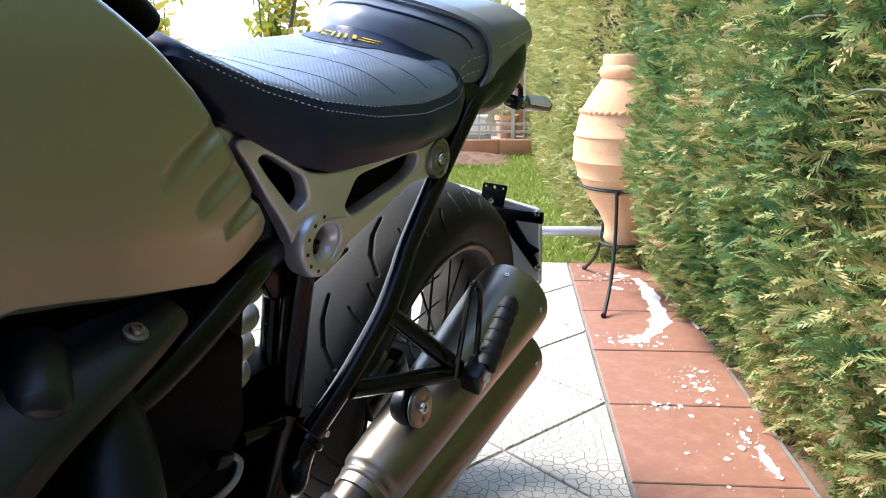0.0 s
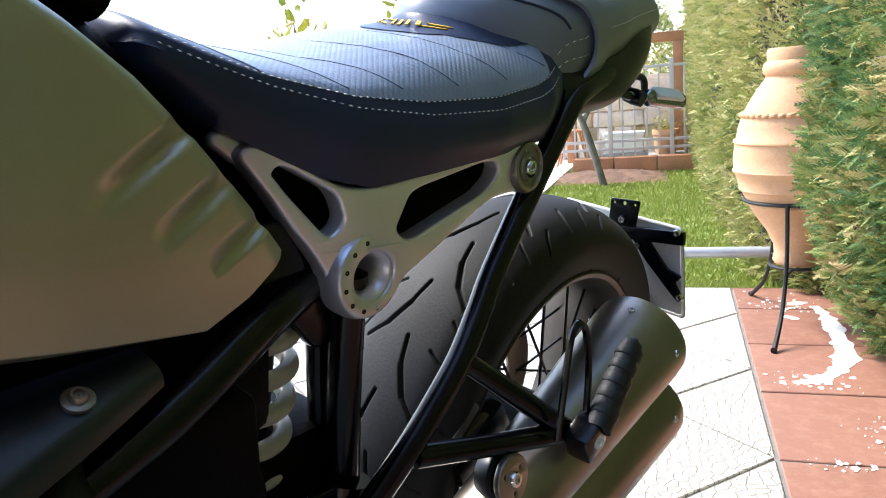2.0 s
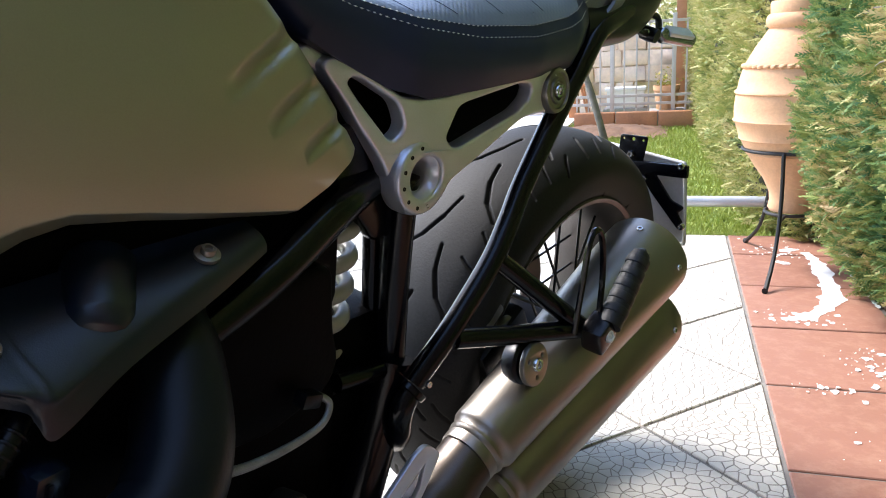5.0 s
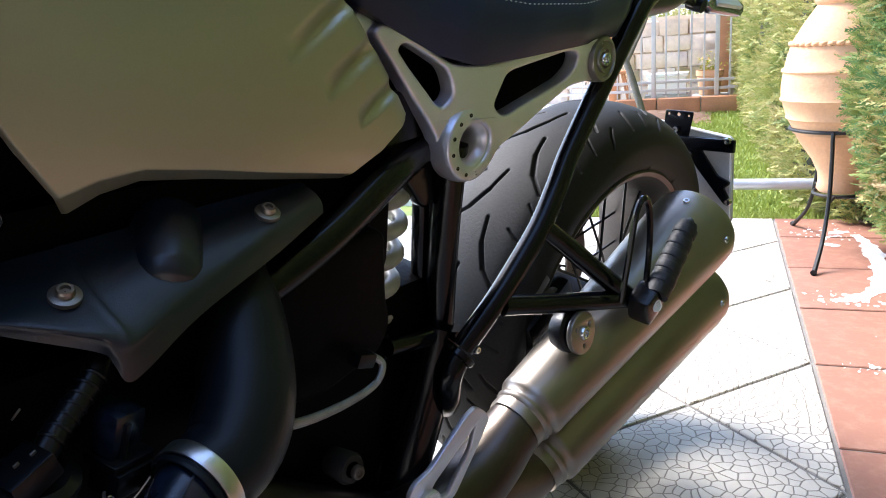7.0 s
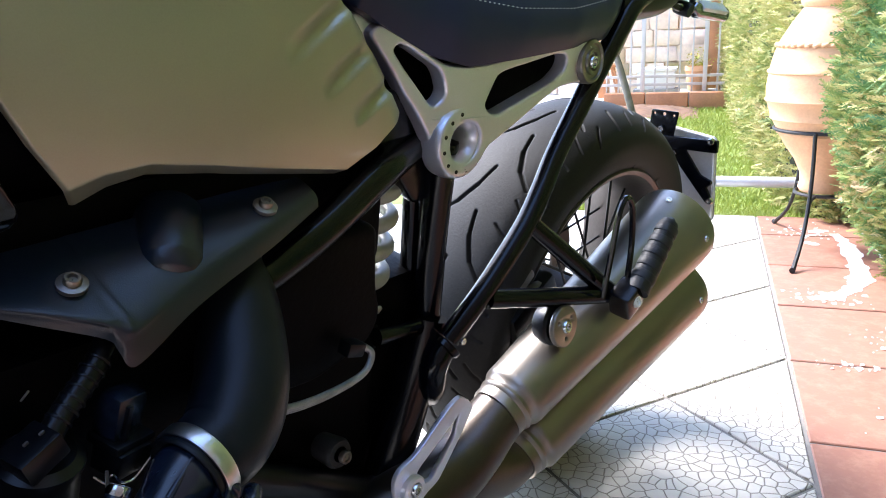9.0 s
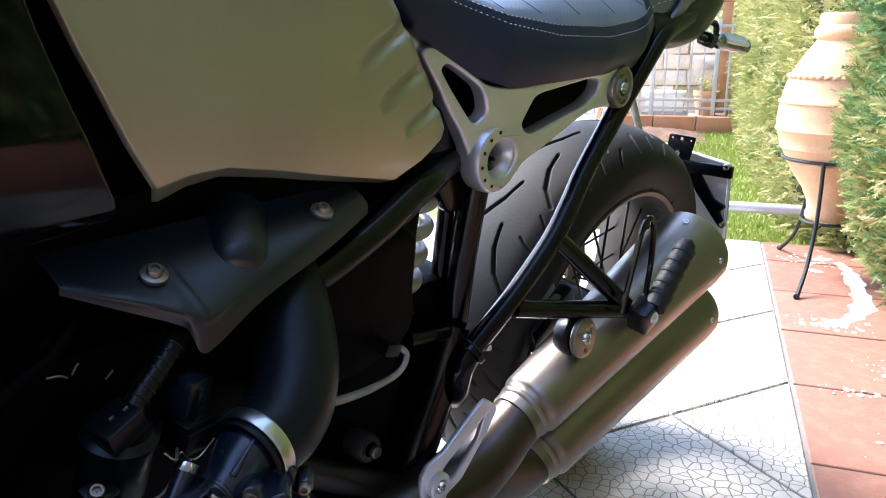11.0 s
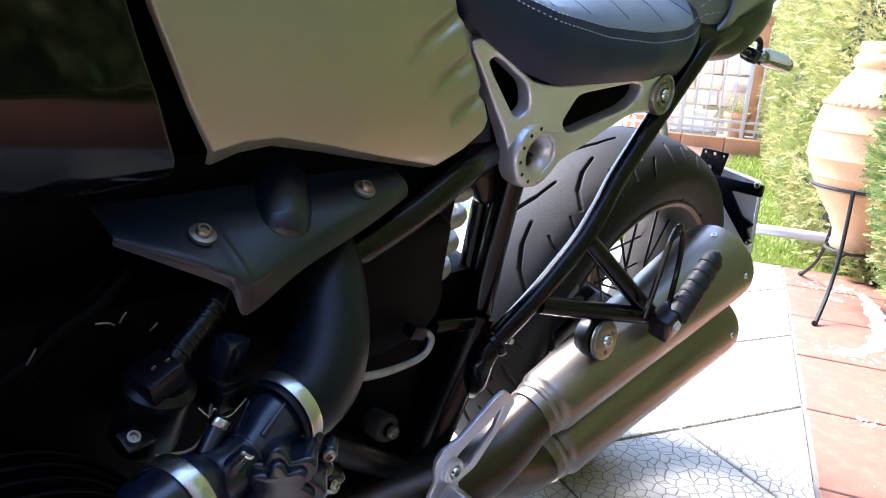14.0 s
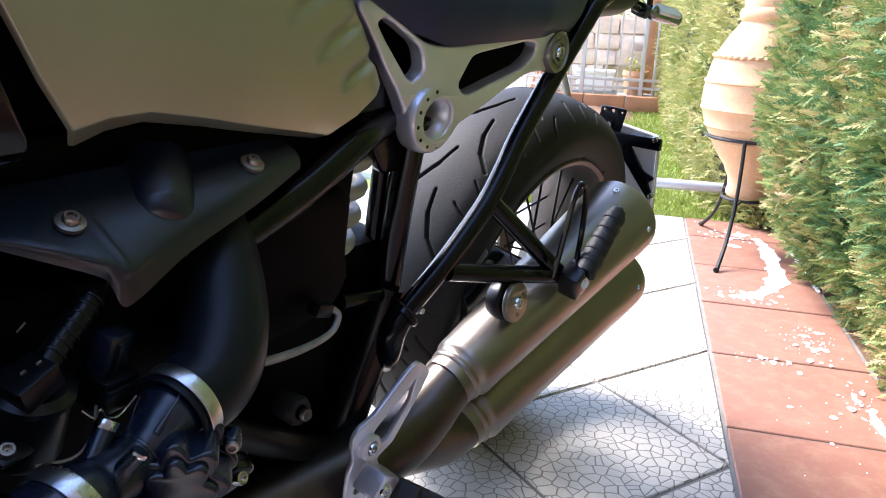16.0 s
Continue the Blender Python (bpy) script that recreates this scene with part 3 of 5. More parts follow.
def bracket():
    rim = rounded([(-0.519, 0.759), (-0.512, 0.768), (-0.494, 0.767), (-0.480, 0.757), (-0.457, 0.741), (-0.443, 0.733), (-0.430, 0.731), (-0.400, 0.732), (-0.366, 0.737), (-0.310, 0.745), (-0.262, 0.751), (-0.236, 0.751), (-0.216, 0.727), (-0.232, 0.705), (-0.254, 0.705), (-0.280, 0.702), (-0.317, 0.682), (-0.352, 0.662), (-0.381, 0.647), (-0.389, 0.632), (-0.410, 0.621), (-0.428, 0.622), (-0.442, 0.632), (-0.450, 0.646), (-0.454, 0.662), (-0.466, 0.683), (-0.483, 0.706), (-0.500, 0.733)], 0.009, 4)
    w1 = rounded([(-0.4955, 0.746), (-0.4905, 0.7515), (-0.4820, 0.7485), (-0.4505, 0.7290), (-0.4450, 0.7205), (-0.4405, 0.7065), (-0.4435, 0.6985), (-0.4505, 0.6930), (-0.4560, 0.6955), (-0.4850, 0.7310)], 0.006, 4)
    w2 = rounded([(-0.3925, 0.6915), (-0.3785, 0.7205), (-0.3680, 0.7245), (-0.2920, 0.7385), (-0.2775, 0.7375), (-0.2715, 0.7320), (-0.2735, 0.7215), (-0.2890, 0.7090), (-0.3705, 0.6805), (-0.3810, 0.6810)], 0.006, 4)
    bm = plate([rim, w1, w2, circle(-0.414, 0.6545, 0.022)], 0.019, 0.0035, lambda u, v, w: Vector((u, by(u) + 0.0085 - w, v)), res=4, true_size=True)
    ob = part("seat_bracket", bm, CAST, bike, "cast aluminium triangular seat bracket", angle=50)
    tip = plate([rounded([(-0.530, 0.769), (-0.524, 0.775), (-0.508, 0.764), (-0.512, 0.753)], 0.004)], 0.010, 0.003, lambda u, v, w: Vector((u, by(u) + 0.014 - w, v)))
    part("tip", tip, CAST, ob)
    m = along((-0.4145, -0.098, 0.6545), (-0.4145, -0.118, 0.6555))
    part("boss", lathe(bmesh.new(), [(0.0140, -0.026), (0.0145, -0.012), (0.0155, -0.004), (0.0205, 0.0065), (0.0220, 0.0075), (0.0335, 0.0075), (0.0355, 0.0068), (0.0365, 0.0055), (0.0385, 0.000), (0.0392, -0.006), (0.0385, -0.016)], m, 56), CAST, ob)
    part("bore", lathe(bmesh.new(), [(0.0150, -0.012), (0.0140, -0.028), (0.001, -0.028)], m, 32), BLACK_PLASTIC, ob)
    # small black discs stand for the shade in the boss's twelve holes
    for k in range(12):
        a = 2 * math.pi * k / 12 + 0.2
        c = m @ Vector((0.0300 * math.cos(a), 0.0300 * math.sin(a), 0.0072))
        part("dimple_shade", lathe(bmesh.new(), [(0.0002, 0.0005), (0.0015, 0.0005), (0.0021, 0.0008), (0.0021, -0.001)], along(c, c + (m.to_3x3() @ Vector((0, 0, 1)))), 12), BLACK_PLASTIC, ob)
    m = along((-0.2310, -0.122, 0.7275), (-0.2310, -0.140, 0.7300))
    part("cap", lathe(bmesh.new(), [(0.0250, -0.008), (0.0250, 0.006), (0.0235, 0.009), (0.0200, 0.010), (0.0190, 0.0075), (0.0150, 0.0075), (0.0140, 0.010), (0.0105, 0.010), (0.0095, 0.006), (0.0005, 0.006)], m, 40), STEEL, ob, "turned steel cap")
    screw("bolt", m @ Vector((0, 0, 0.007)), Vector((0, -1, 0)), 0.008, 0.005, ob)


bracket()

# passenger footrest
peg = tube("footpeg", [(-0.187, -0.222, 0.462), (-0.16, -0.219, 0.487), (-0.118, -0.215, 0.530), (-0.114, -0.2148, 0.5335)], [0.015, 0.0155, 0.0125, 0.008], GRIP, bike, "folded black rubber passenger footrest", seg=16)
part("peg_block", box(bmesh.new(), (-0.019, -0.015, -0.019), (0.019, 0.015, 0.019), 0.006, Matrix.Translation((-0.194, -0.214, 0.452)) @ pose(0, 0, 0, 0, -25, 0)), BLACK_PAINT, peg)
# the bolt mirrors light; that white glint is put into its colour
screw("bolt", (-0.196, -0.229, 0.454), (-0.2, -1, 0.45), 0.0076, 0.003, peg, BOLT_GLINT, "screw with its bright glint painted white")
tube("guard_loop", [(-0.236, -0.203, 0.462), (-0.231, -0.20, 0.51), (-0.228, -0.198, 0.570), (-0.215, -0.198, 0.584), (-0.196, -0.198, 0.566), (-0.182, -0.20, 0.52), (-0.185, -0.206, 0.475)], 0.0038, BLACK_PAINT, peg, "bent black wire loop", seg=8)


# tank
def lerp(p, t):
    return Vector((float(np.interp(t, np.linspace(0, 1, len(p)), [q[0] for q in p])), float(np.interp(t, np.linspace(0, 1, len(p)), [q[1] for q in p]))))


def tank_side(sgn, label):
    bottom = [(-0.797, 0.668), (-0.775, 0.677), (-0.748, 0.681), (-0.70, 0.673), (-0.64, 0.660), (-0.565, 0.644), (-0.53, 0.66), (-0.500, 0.685)]
    right = [(-0.500, 0.685), (-0.500, 0.694), (-0.527, 0.727), (-0.578, 0.785), (-0.615, 0.823), (-0.65, 0.852), (-0.69, 0.882), (-0.76, 0.925), (-0.84, 0.955)]
    left = [(-0.797, 0.668), (-0.826, 0.717), (-0.856, 0.778), (-0.874, 0.82), (-0.887, 0.86), (-0.897, 0.90), (-0.902, 0.935), (-0.905, 0.96)]
    top = [(-0.905, 0.96), (-0.88, 0.96), (-0.86, 0.958), (-0.84, 0.955)]
    nu, nv = (300, 280) if sgn < 0 else (60, 60)
    rows = []
    for j in range(nv + 1):
        v = j / nv
        row = []
        for i in range(nu + 1):
            u = i / nu
            B, T, Lf, Rt = lerp(bottom, u), lerp(top, u), lerp(left, v), lerp(right, v)
            c = (1 - v) * B + v * T + (1 - u) * Lf + u * Rt - ((1 - u) * (1 - v) * Vector(bottom[0]) + u * (1 - v) * Vector(bottom[-1]) + (1 - u) * v * Vector(left[-1]) + u * v * Vector(right[-1]))
            x, z = c
            # swell of the flank, turning in at its rims
            swell = 0.113 + 0.010 * math.sin(math.pi * min(1, max(0, (z - 0.645) / 0.26))) - 0.020 * max(0, (x + 0.68) / 0.18) ** 1.3 - 0.09 * max(0, (z - 0.84) / 0.12) ** 2
            swell -= 0.018 * max(0, 1 - v / 0.052) + 0.004 * max(0, 1 - (1 - u) / 0.05) ** 2 + 0.004 * max(0, 1 - u / 0.016) ** 2
            # knee flutes: wedges that deepen to the rear, with a crisp lower wall
            for (ax, az, bx, bz) in ((-0.646, 0.7525, -0.586, 0.787), (-0.606, 0.7230, -0.556, 0.751), (-0.566, 0.6955, -0.520, 0.717)):
                dx, dz = bx - ax, bz - az
                ln = math.hypot(dx, dz)
                t = ((x - ax) * dx + (z - az) * dz) / ln / ln
                n = (-(x - ax) * dz + (z - az) * dx) / ln
                k = max(0, min(1, t / 0.9)) * max(0, min(1, (1.12 - t) / 0.25))
                deep = 0.0085 * k * (2 - k)
                e = max(0, 1 - n / 0.018) if n > 0 else max(0, 1 + n / 0.0070)
                swell -= deep * e * e * (3 - 2 * e)
            row.append(Vector((x, sgn * swell, z)))
        rows.append(row)
    bm = bmesh.new()
    loft(bm, rows)
    thicken(bm, 0.004)
    return part("tank_panel", bm, SILVER, tank, label, angle=50)


bm = bmesh.new()
rows = []
for k in range(25):
    t = k / 24
    x = -1.20 + 0.70 * t
    zt = float(np.interp(x, [-1.20, -1.0, -0.85, -0.70, -0.62, -0.55, -0.50], [0.93, 0.99, 0.985, 0.91, 0.865, 0.80, 0.72]))
    zb = float(np.interp(x, [-1.20, -0.83, -0.55, -0.50], [0.60, 0.655, 0.665, 0.665]))
    w = float(np.interp(x, [-1.2, -1.0, -0.92, -0.87, -0.80, -0.65, -0.55, -0.50], [0.14, 0.14, 0.125, 0.098, 0.09, 0.08, 0.065, 0.055]))
    row = []
    for i in range(33):
        a = math.pi * (i / 32) * 2
        cx, cz = math.cos(a), math.sin(a)
        row.append(Vector((x, w * math.copysign(abs(cx) ** 0.6, cx), (zt + zb) / 2 + (zt - zb) / 2 * math.copysign(abs(cz) ** 0.6, cz))))
    rows.append(row[:-1])
loft(bm, rows, close_cols=True)
bmesh.ops.recalc_face_normals(bm, faces=bm.faces)
tank = part("fuel_tank", bm, ENGINE_BLACK, bike, "black fuel tank with silver side panels")
tank_side(-1, "silver painted tank side panel with knee flutes")
tank_side(1, "silver painted tank side panel with knee flutes")
for sgn in (-1, 1):
    edge = rounded([(-0.840, 0.680), (-0.872, 0.7486), (-0.889, 0.795), (-0.905, 0.85), (-0.918, 0.93), (-1.02, 0.95), (-1.24, 0.90), (-1.26, 0.70), (-1.10, 0.655), (-0.90, 0.671)], 0.012, 4)
    bm = plate([edge], 0.008, 0.003, lambda u, v, w: Vector((u, sgn * (0.148 + 0.010 * math.sin(3.0 * (-0.84 - u)) - 0.30 * max(0, 0.735 - v) + w), v)))
    part("shroud", bm, SHROUD_BLACK, tank, "polished black front shroud")


# seat
def seat_section(x):
    """Half width, rim height and crown height of the rider's seat along its length."""
    w = float(np.interp(x, [-0.594, -0.590, -0.580, -0.55, -0.50, -0.47, -0.44, -0.36, -0.28, -0.20, -0.15], [0.040, 0.054, 0.066, 0.074, 0.084, 0.092, 0.108, 0.124, 0.132, 0.128, 0.108]))
    rim = float(np.interp(x, [-0.594, -0.588, -0.576, -0.54, -0.50, -0.44, -0.37, -0.29, -0.22, -0.17], [0.838, 0.843, 0.842, 0.828, 0.814, 0.799, 0.791, 0.791, 0.799, 0.817]))
    crown = rim + float(np.interp(x, [-0.62, -0.52, -0.44, -0.36, -0.28, -0.2, -0.15], [0.010, 0.011, 0.025, 0.048, 0.054, 0.047, 0.035]))
    low = float(np.interp(x, [-0.594, -0.57, -0.54, -0.50, -0.46, -0.42, -0.30, -0.20, -0.15], [0.826, 0.812, 0.784, 0.762, 0.741, 0.731, 0.742, 0.75, 0.755]))
    return w, rim, crown, low


def build_seat():
    rows = []
    xs = [-0.593 + 0.443 * k / 60 for k in range(61)]
    for x in xs:
        w, rim, crown, low = seat_section(x)
        half = [(0.95, low), (1.02, low + 0.35 * (rim - low)), (1.04, low + 0.7 * (rim - low)), (1.0, rim - 0.006), (0.97, rim), (0.90, rim + 0.30 * (crown - rim)), (0.8, rim + 0.52 * (crown - rim)), (0.7, rim + 0.68 * (crown - rim)), (0.55, rim + 0.83 * (crown - rim)), (0.4, rim + 0.93 * (crown - rim)), (0.2, rim + 0.985 * (crown - rim)), (0, crown)]
        row = [Vector((x, -w * a, z)) for a, z in half] + [Vector((x, w * a, z)) for a, z in half[-2::-1]]
        rows.append(row)
    bm = bmesh.new()
    loft(bm, rows, close_cols=True)
    bm.faces.new([v for v in bm.verts if abs(v.co.x + 0.593) < 1e-5])
    bmesh.ops.recalc_face_normals(bm, faces=bm.faces)
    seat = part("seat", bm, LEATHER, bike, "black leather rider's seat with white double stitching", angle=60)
    return seat


seat = build_seat()


def pillion_at(t, s):
    """A point of the passenger's seat: t from its bowed front to its tail, s from the near low rim (0) over the top (1) to the far rim (2)."""
    w = float(np.interp(t, [0, 0.1, 0.5, 1], [0.108, 0.118, 0.112, 0.085]))
    top = float(np.interp(t, [0, 0.02, 0.05, 0.09, 0.16, 0.6, 0.95, 1], [0.834, 0.862, 0.874, 0.880, 0.886, 0.90, 0.905, 0.895]))
    low = float(np.interp(t, [0, 0.2, 1], [0.78, 0.785, 0.84]))
    half = [(0.82, low), (0.96, low + 0.28 * (top - low)), (1.0, low + 0.52 * (top - low)), (0.96, low + 0.76 * (top - low)), (0.84, top - 0.007), (0.5, top + 0.004), (0, top + 0.009)]
    half = spline([(a, z, 0) for a, z in half], 5)
    k = np.linspace(0, 1, len(half))
    q = s if s <= 1 else 2 - s
    y = (-1 if s <= 1 else 1) * w * float(np.interp(q, k, [h[0] for h in half]))
    front = -0.258 + 0.090 * (y / 0.112) ** 2
    return Vector((front + (0.115 - front) * t, y, float(np.interp(q, k, [h[1] for h in half]))))


bm = bmesh.new()
ts = [0, 0.012, 0.025, 0.04, 0.06, 0.09, 0.13] + [0.18 + 0.82 * k / 16 for k in range(17)]
loft(bm, [[pillion_at(t, i / 18) for i in range(37)] for t in ts], close_cols=True)
bm.verts.ensure_lookup_table()
bm.faces.new(bm.verts[:37])
bm.faces.new(bm.verts[-37:])
bmesh.ops.recalc_face_normals(bm, faces=bm.faces)
pillion = part("passenger_seat", bm, PILLION_SKYLIT, bike, "black leather passenger seat with a stitched strap", angle=60)
tube("piping", [pillion_at(0.07, 0.5 + i / 40) + Vector((-0.0005, 0, 0.0008)) for i in range(41)], 0.0014, LEATHER, pillion, "black piped seam", seg=8, straight=True)


# ---------------------------------------------------------------- motorcycle: covers, engine, small parts
def ring(name, c, d, r, width, material, parent, label="", thick=0.004, seg=40):
    """A flat clamp band round the axis d."""
    c, d = Vector(c), Vector(d).normalized()
    prof = [(r, -width / 2), (r + thick * 0.7, -width / 2), (r + thick, -width / 2 + 0.001), (r + thick, width / 2 - 0.001), (r + thick * 0.7, width / 2), (r, width / 2), (r, -width / 2)]
    return part(name, lathe(bmesh.new(), prof, along(c, c + d), seg), material, parent, label)


def block(name, c, size, material, parent, turn=(0, 0, 0), bevel=0.004, label=""):
    h = [s / 2 for s in size]
    return part(name, box(bmesh.new(), [-v for v in h], h, bevel, pose(*c, *turn)), material, parent, label)


# injection cover
COVER = [[(-0.872, -0.085, 0.641), (-0.871, -0.100, 0.637), (-0.870, -0.115, 0.631), (-0.871, -0.117, 0.628), (-0.871, -0.118, 0.626)],
         [(-0.840, -0.085, 0.642), (-0.839, -0.112, 0.634), (-0.838, -0.137, 0.625), (-0.8395, -0.1395, 0.621), (-0.841, -0.140, 0.616)],
         [(-0.812, -0.085, 0.643), (-0.812, -0.125, 0.629), (-0.811, -0.152, 0.616), (-0.8105, -0.1545, 0.611), (-0.809, -0.155, 0.602)],
         [(-0.803, -0.085, 0.643), (-0.804, -0.125, 0.629), (-0.799, -0.156, 0.612), (-0.803, -0.1595, 0.605), (-0.804, -0.160, 0.594)],
         [(-0.797, -0.085, 0.644), (-0.799, -0.125, 0.629), (-0.794, -0.159, 0.610), (-0.7975, -0.1625, 0.600), (-0.799, -0.164, 0.582)],
         [(-0.788, -0.085, 0.644), (-0.790, -0.125, 0.629), (-0.784, -0.1565, 0.610), (-0.785, -0.1605, 0.602), (-0.785, -0.163, 0.585)],
         [(-0.74, -0.085, 0.646), (-0.745, -0.12, 0.635), (-0.745, -0.143, 0.621), (-0.744, -0.149, 0.614), (-0.742, -0.152, 0.602)],
         [(-0.67, -0.085, 0.649), (-0.67, -0.11, 0.643), (-0.67, -0.126, 0.636), (-0.669, -0.131, 0.630), (-0.668, -0.133, 0.618)],
         [(-0.608, -0.085, 0.649), (-0.608, -0.10, 0.646), (-0.607, -0.107, 0.642), (-0.606, -0.110, 0.637), (-0.606, -0.111, 0.630)]]
bm = bmesh.new()
across = [spline(r, 5) for r in COVER]
skin = [spline(line, 5) for line in zip(*across)]
loft(bm, skin)
thicken(bm, 0.003)
cover = part("side_cover", bm, COVER_BLACK, bike, "matt black plastic side cover", angle=60)
tube("dome", [(-0.722, -0.080, 0.636), (-0.731, -0.096, 0.632), (-0.740, -0.112, 0.625), (-0.746, -0.123, 0.620), (-0.750, -0.130, 0.616), (-0.753, -0.135, 0.613)], [0.025, 0.025, 0.0245, 0.0225, 0.017, 0.005], COVER_BLACK, cover, seg=32)
for c in ((-0.814, -0.127, 0.629), (-0.661, -0.113, 0.642)):
    m = along(Vector(c) + Vector((0.0, -0.001, 0.0018)), Vector(c) + Vector((0.0, -0.36, 0.93)))
    part("washer", lathe(bmesh.new(), [(0.0095, -0.002), (0.0095, 0.001), (0.0065, 0.0018), (0.004, 0.0018)], m, 28), STEEL, cover)
    screw("bolt", m @ Vector((0, 0, 0.002)), m.to_3x3() @ Vector((0, 0, 1)), 0.0056, 0.004, cover, STEEL)

# dark bodies behind: engine, gearbox, battery box
engine = block("engine_case", (-0.95, 0.02, 0.38), (0.50, 0.30, 0.42), ENGINE_BLACK, bike, bevel=0.03, label="black engine case")
block("gearbox", (-0.61, 0.0, 0.28), (0.24, 0.17, 0.38), ENGINE_BLACK, bike, bevel=0.03, label="black gearbox casing")
bm = plate([rounded([(-0.685, 0.572), (-0.62, 0.590), (-0.548, 0.596), (-0.540, 0.590), (-0.536, 0.53), (-0.528, 0.500), (-0.540, 0.478), (-0.60, 0.462), (-0.685, 0.470)], 0.012)], 0.10, 0.006, lambda u, v, w: Vector((u, -0.062 - w, v)))
part("battery_box", bm, ENGINE_BLACK, bike, "black plastic battery box")
block("airbox", (-0.85, 0.0, 0.60), (0.72, 0.15, 0.14), ENGINE_BLACK, bike, bevel=0.015)
block("pivot_housing", (-0.462, 0.0, 0.362), (0.134, 0.13, 0.284), ENGINE_BLACK, bike, bevel=0.03, label="black swingarm pivot housing")
block("seat_base", (-0.33, 0.0, 0.742), (0.46, 0.10, 0.05), ENGINE_BLACK, bike, bevel=0.015)
bm = plate([rounded([(-0.56, 0.80), (-0.18, 0.775), (-0.215, 0.715), (-0.27, 0.694), (-0.375, 0.665), (-0.47, 0.665), (-0.55, 0.735)], 0.02)], 0.006, 0.002, lambda u, v, w: Vector((u, by(u) + 0.032 - w, v)))
part("inner_panel", bm, ENGINE_BLACK, bike, "black inner panel")
# boxer cylinder
cyl = empty("cylinder_base", "", "")
cyl.parent = bike
for k in range(9):
    y = -0.185 - 0.0125 * k
    bm = plate([rounded([(-1.08, 0.36), (-1.05, 0.52), (-0.99, 0.548), (-0.925, 0.535), (-0.86, 0.46), (-0.86, 0.34), (-0.93, 0.29), (-1.04, 0.30)], 0.03)], 0.004, 0.0015, lambda u, v, w: Vector((u, y - w, v)))
    part("cooling_fin", bm, ENGINE_BLACK, cyl)
part("barrel", lathe(bmesh.new(), [(0.0005, 0), (0.075, 0), (0.08, 0.02), (0.08, 0.20), (0.0005, 0.20)], along((-0.965, -0.12, 0.42), (-0.965, -0.32, 0.42)), 40), ENGINE_BLACK, cyl)
cyl.name = "cylinder"

# intake boot and throttle body
D = Vector((0.951, 0.269, 0.149))
C0 = Vector((-0.774, -0.1935, 0.5085))
boot = tube("intake_boot", [C0 - D * 0.008, C0 + D * 0.008, C0 + D * 0.028, (-0.728, -0.173, 0.522), (-0.708, -0.150, 0.541), (-0.688, -0.108, 0.570), (-0.670, -0.05, 0.595)], [0.0295, 0.0305, 0.033, 0.035, 0.0345, 0.034, 0.034], RUBBER_SMOOTH, bike, "smooth black rubber intake boot", seg=40)
tube("mould_line", [(-0.742, -0.166, 0.486), (-0.716, -0.150, 0.4945), (-0.698, -0.135, 0.511), (-0.686, -0.115, 0.538)], 0.0012, RUBBER_SMOOTH, boot, seg=6)
ring("clamp", C0, D, 0.0305, 0.0115, CLAMP_STEEL, boot, "shiny steel hose clamp", 0.002)
ring("lip", C0 - D * 0.0095, D, 0.0290, 0.004, RUBBER_SMOOTH, boot, "", 0.002)
C1 = Vector((-0.868, -0.2205, 0.4945))
tb = tube("throttle_body", [C0, C0 - D * 0.012, C0 - D * 0.028 + Vector((0, -0.002, -0.005)), C0 - D * 0.045 + Vector((0, -0.003, -0.009)), C0 - D * 0.075 + Vector((0, 0, -0.006)), C1, C1 - D * 0.05], [0.0255, 0.0245, 0.0205, 0.019, 0.020, 0.0265, 0.031], BLUE_BLACK, bike, "black throttle body", seg=36)
ring("clamp", C1, D, 0.028, 0.013, CLAMP_STEEL, tb, "shiny steel hose clamp", 0.002)
ring("flange", C0 - D * 0.042 + Vector((0, -0.003, -0.009)), D, 0.019, 0.003, BLUE_BLACK, tb, "", 0.0022)
tube("rib", [C0 - D * 0.008 + Vector((0, -0.010, 0.0235)), C0 - D * 0.034 + Vector((0, -0.012, 0.0115))], [0.0012, 0.0026], BLUE_BLACK, tb, seg=10, straight=True)
tube("rib", [(-0.824, -0.226, 0.518), (-0.834, -0.222, 0.505), (-0.845, -0.222, 0.492)], [0.0055, 0.0065, 0.010], BLUE_BLACK, tb, seg=12)
ring("collar", (-0.825, -0.2255, 0.5165), (-0.5, 0.0, -0.75), 0.0058, 0.003, CHROME, tb, "", 0.0007, 20)
tube("pipe", [(-0.824, -0.189, 0.518), (-0.838, -0.198, 0.505), (-0.856, -0.210, 0.488)], 0.0068, BLUE_BLACK, tb, seg=14)
ring("collar", (-0.8255, -0.190, 0.5165), (-0.6, -0.3, -0.7), 0.0069, 0.006, CHROME, tb, "", 0.0009, 20)
for k in (-1, 1):
    tube("web", [(-0.838 + 0.004 * k, -0.200, 0.500 + 0.004 * k), (-0.862 + 0.003 * k, -0.212, 0.500)], [0.003, 0.0045], BLUE_BLACK, tb, seg=8, straight=True)
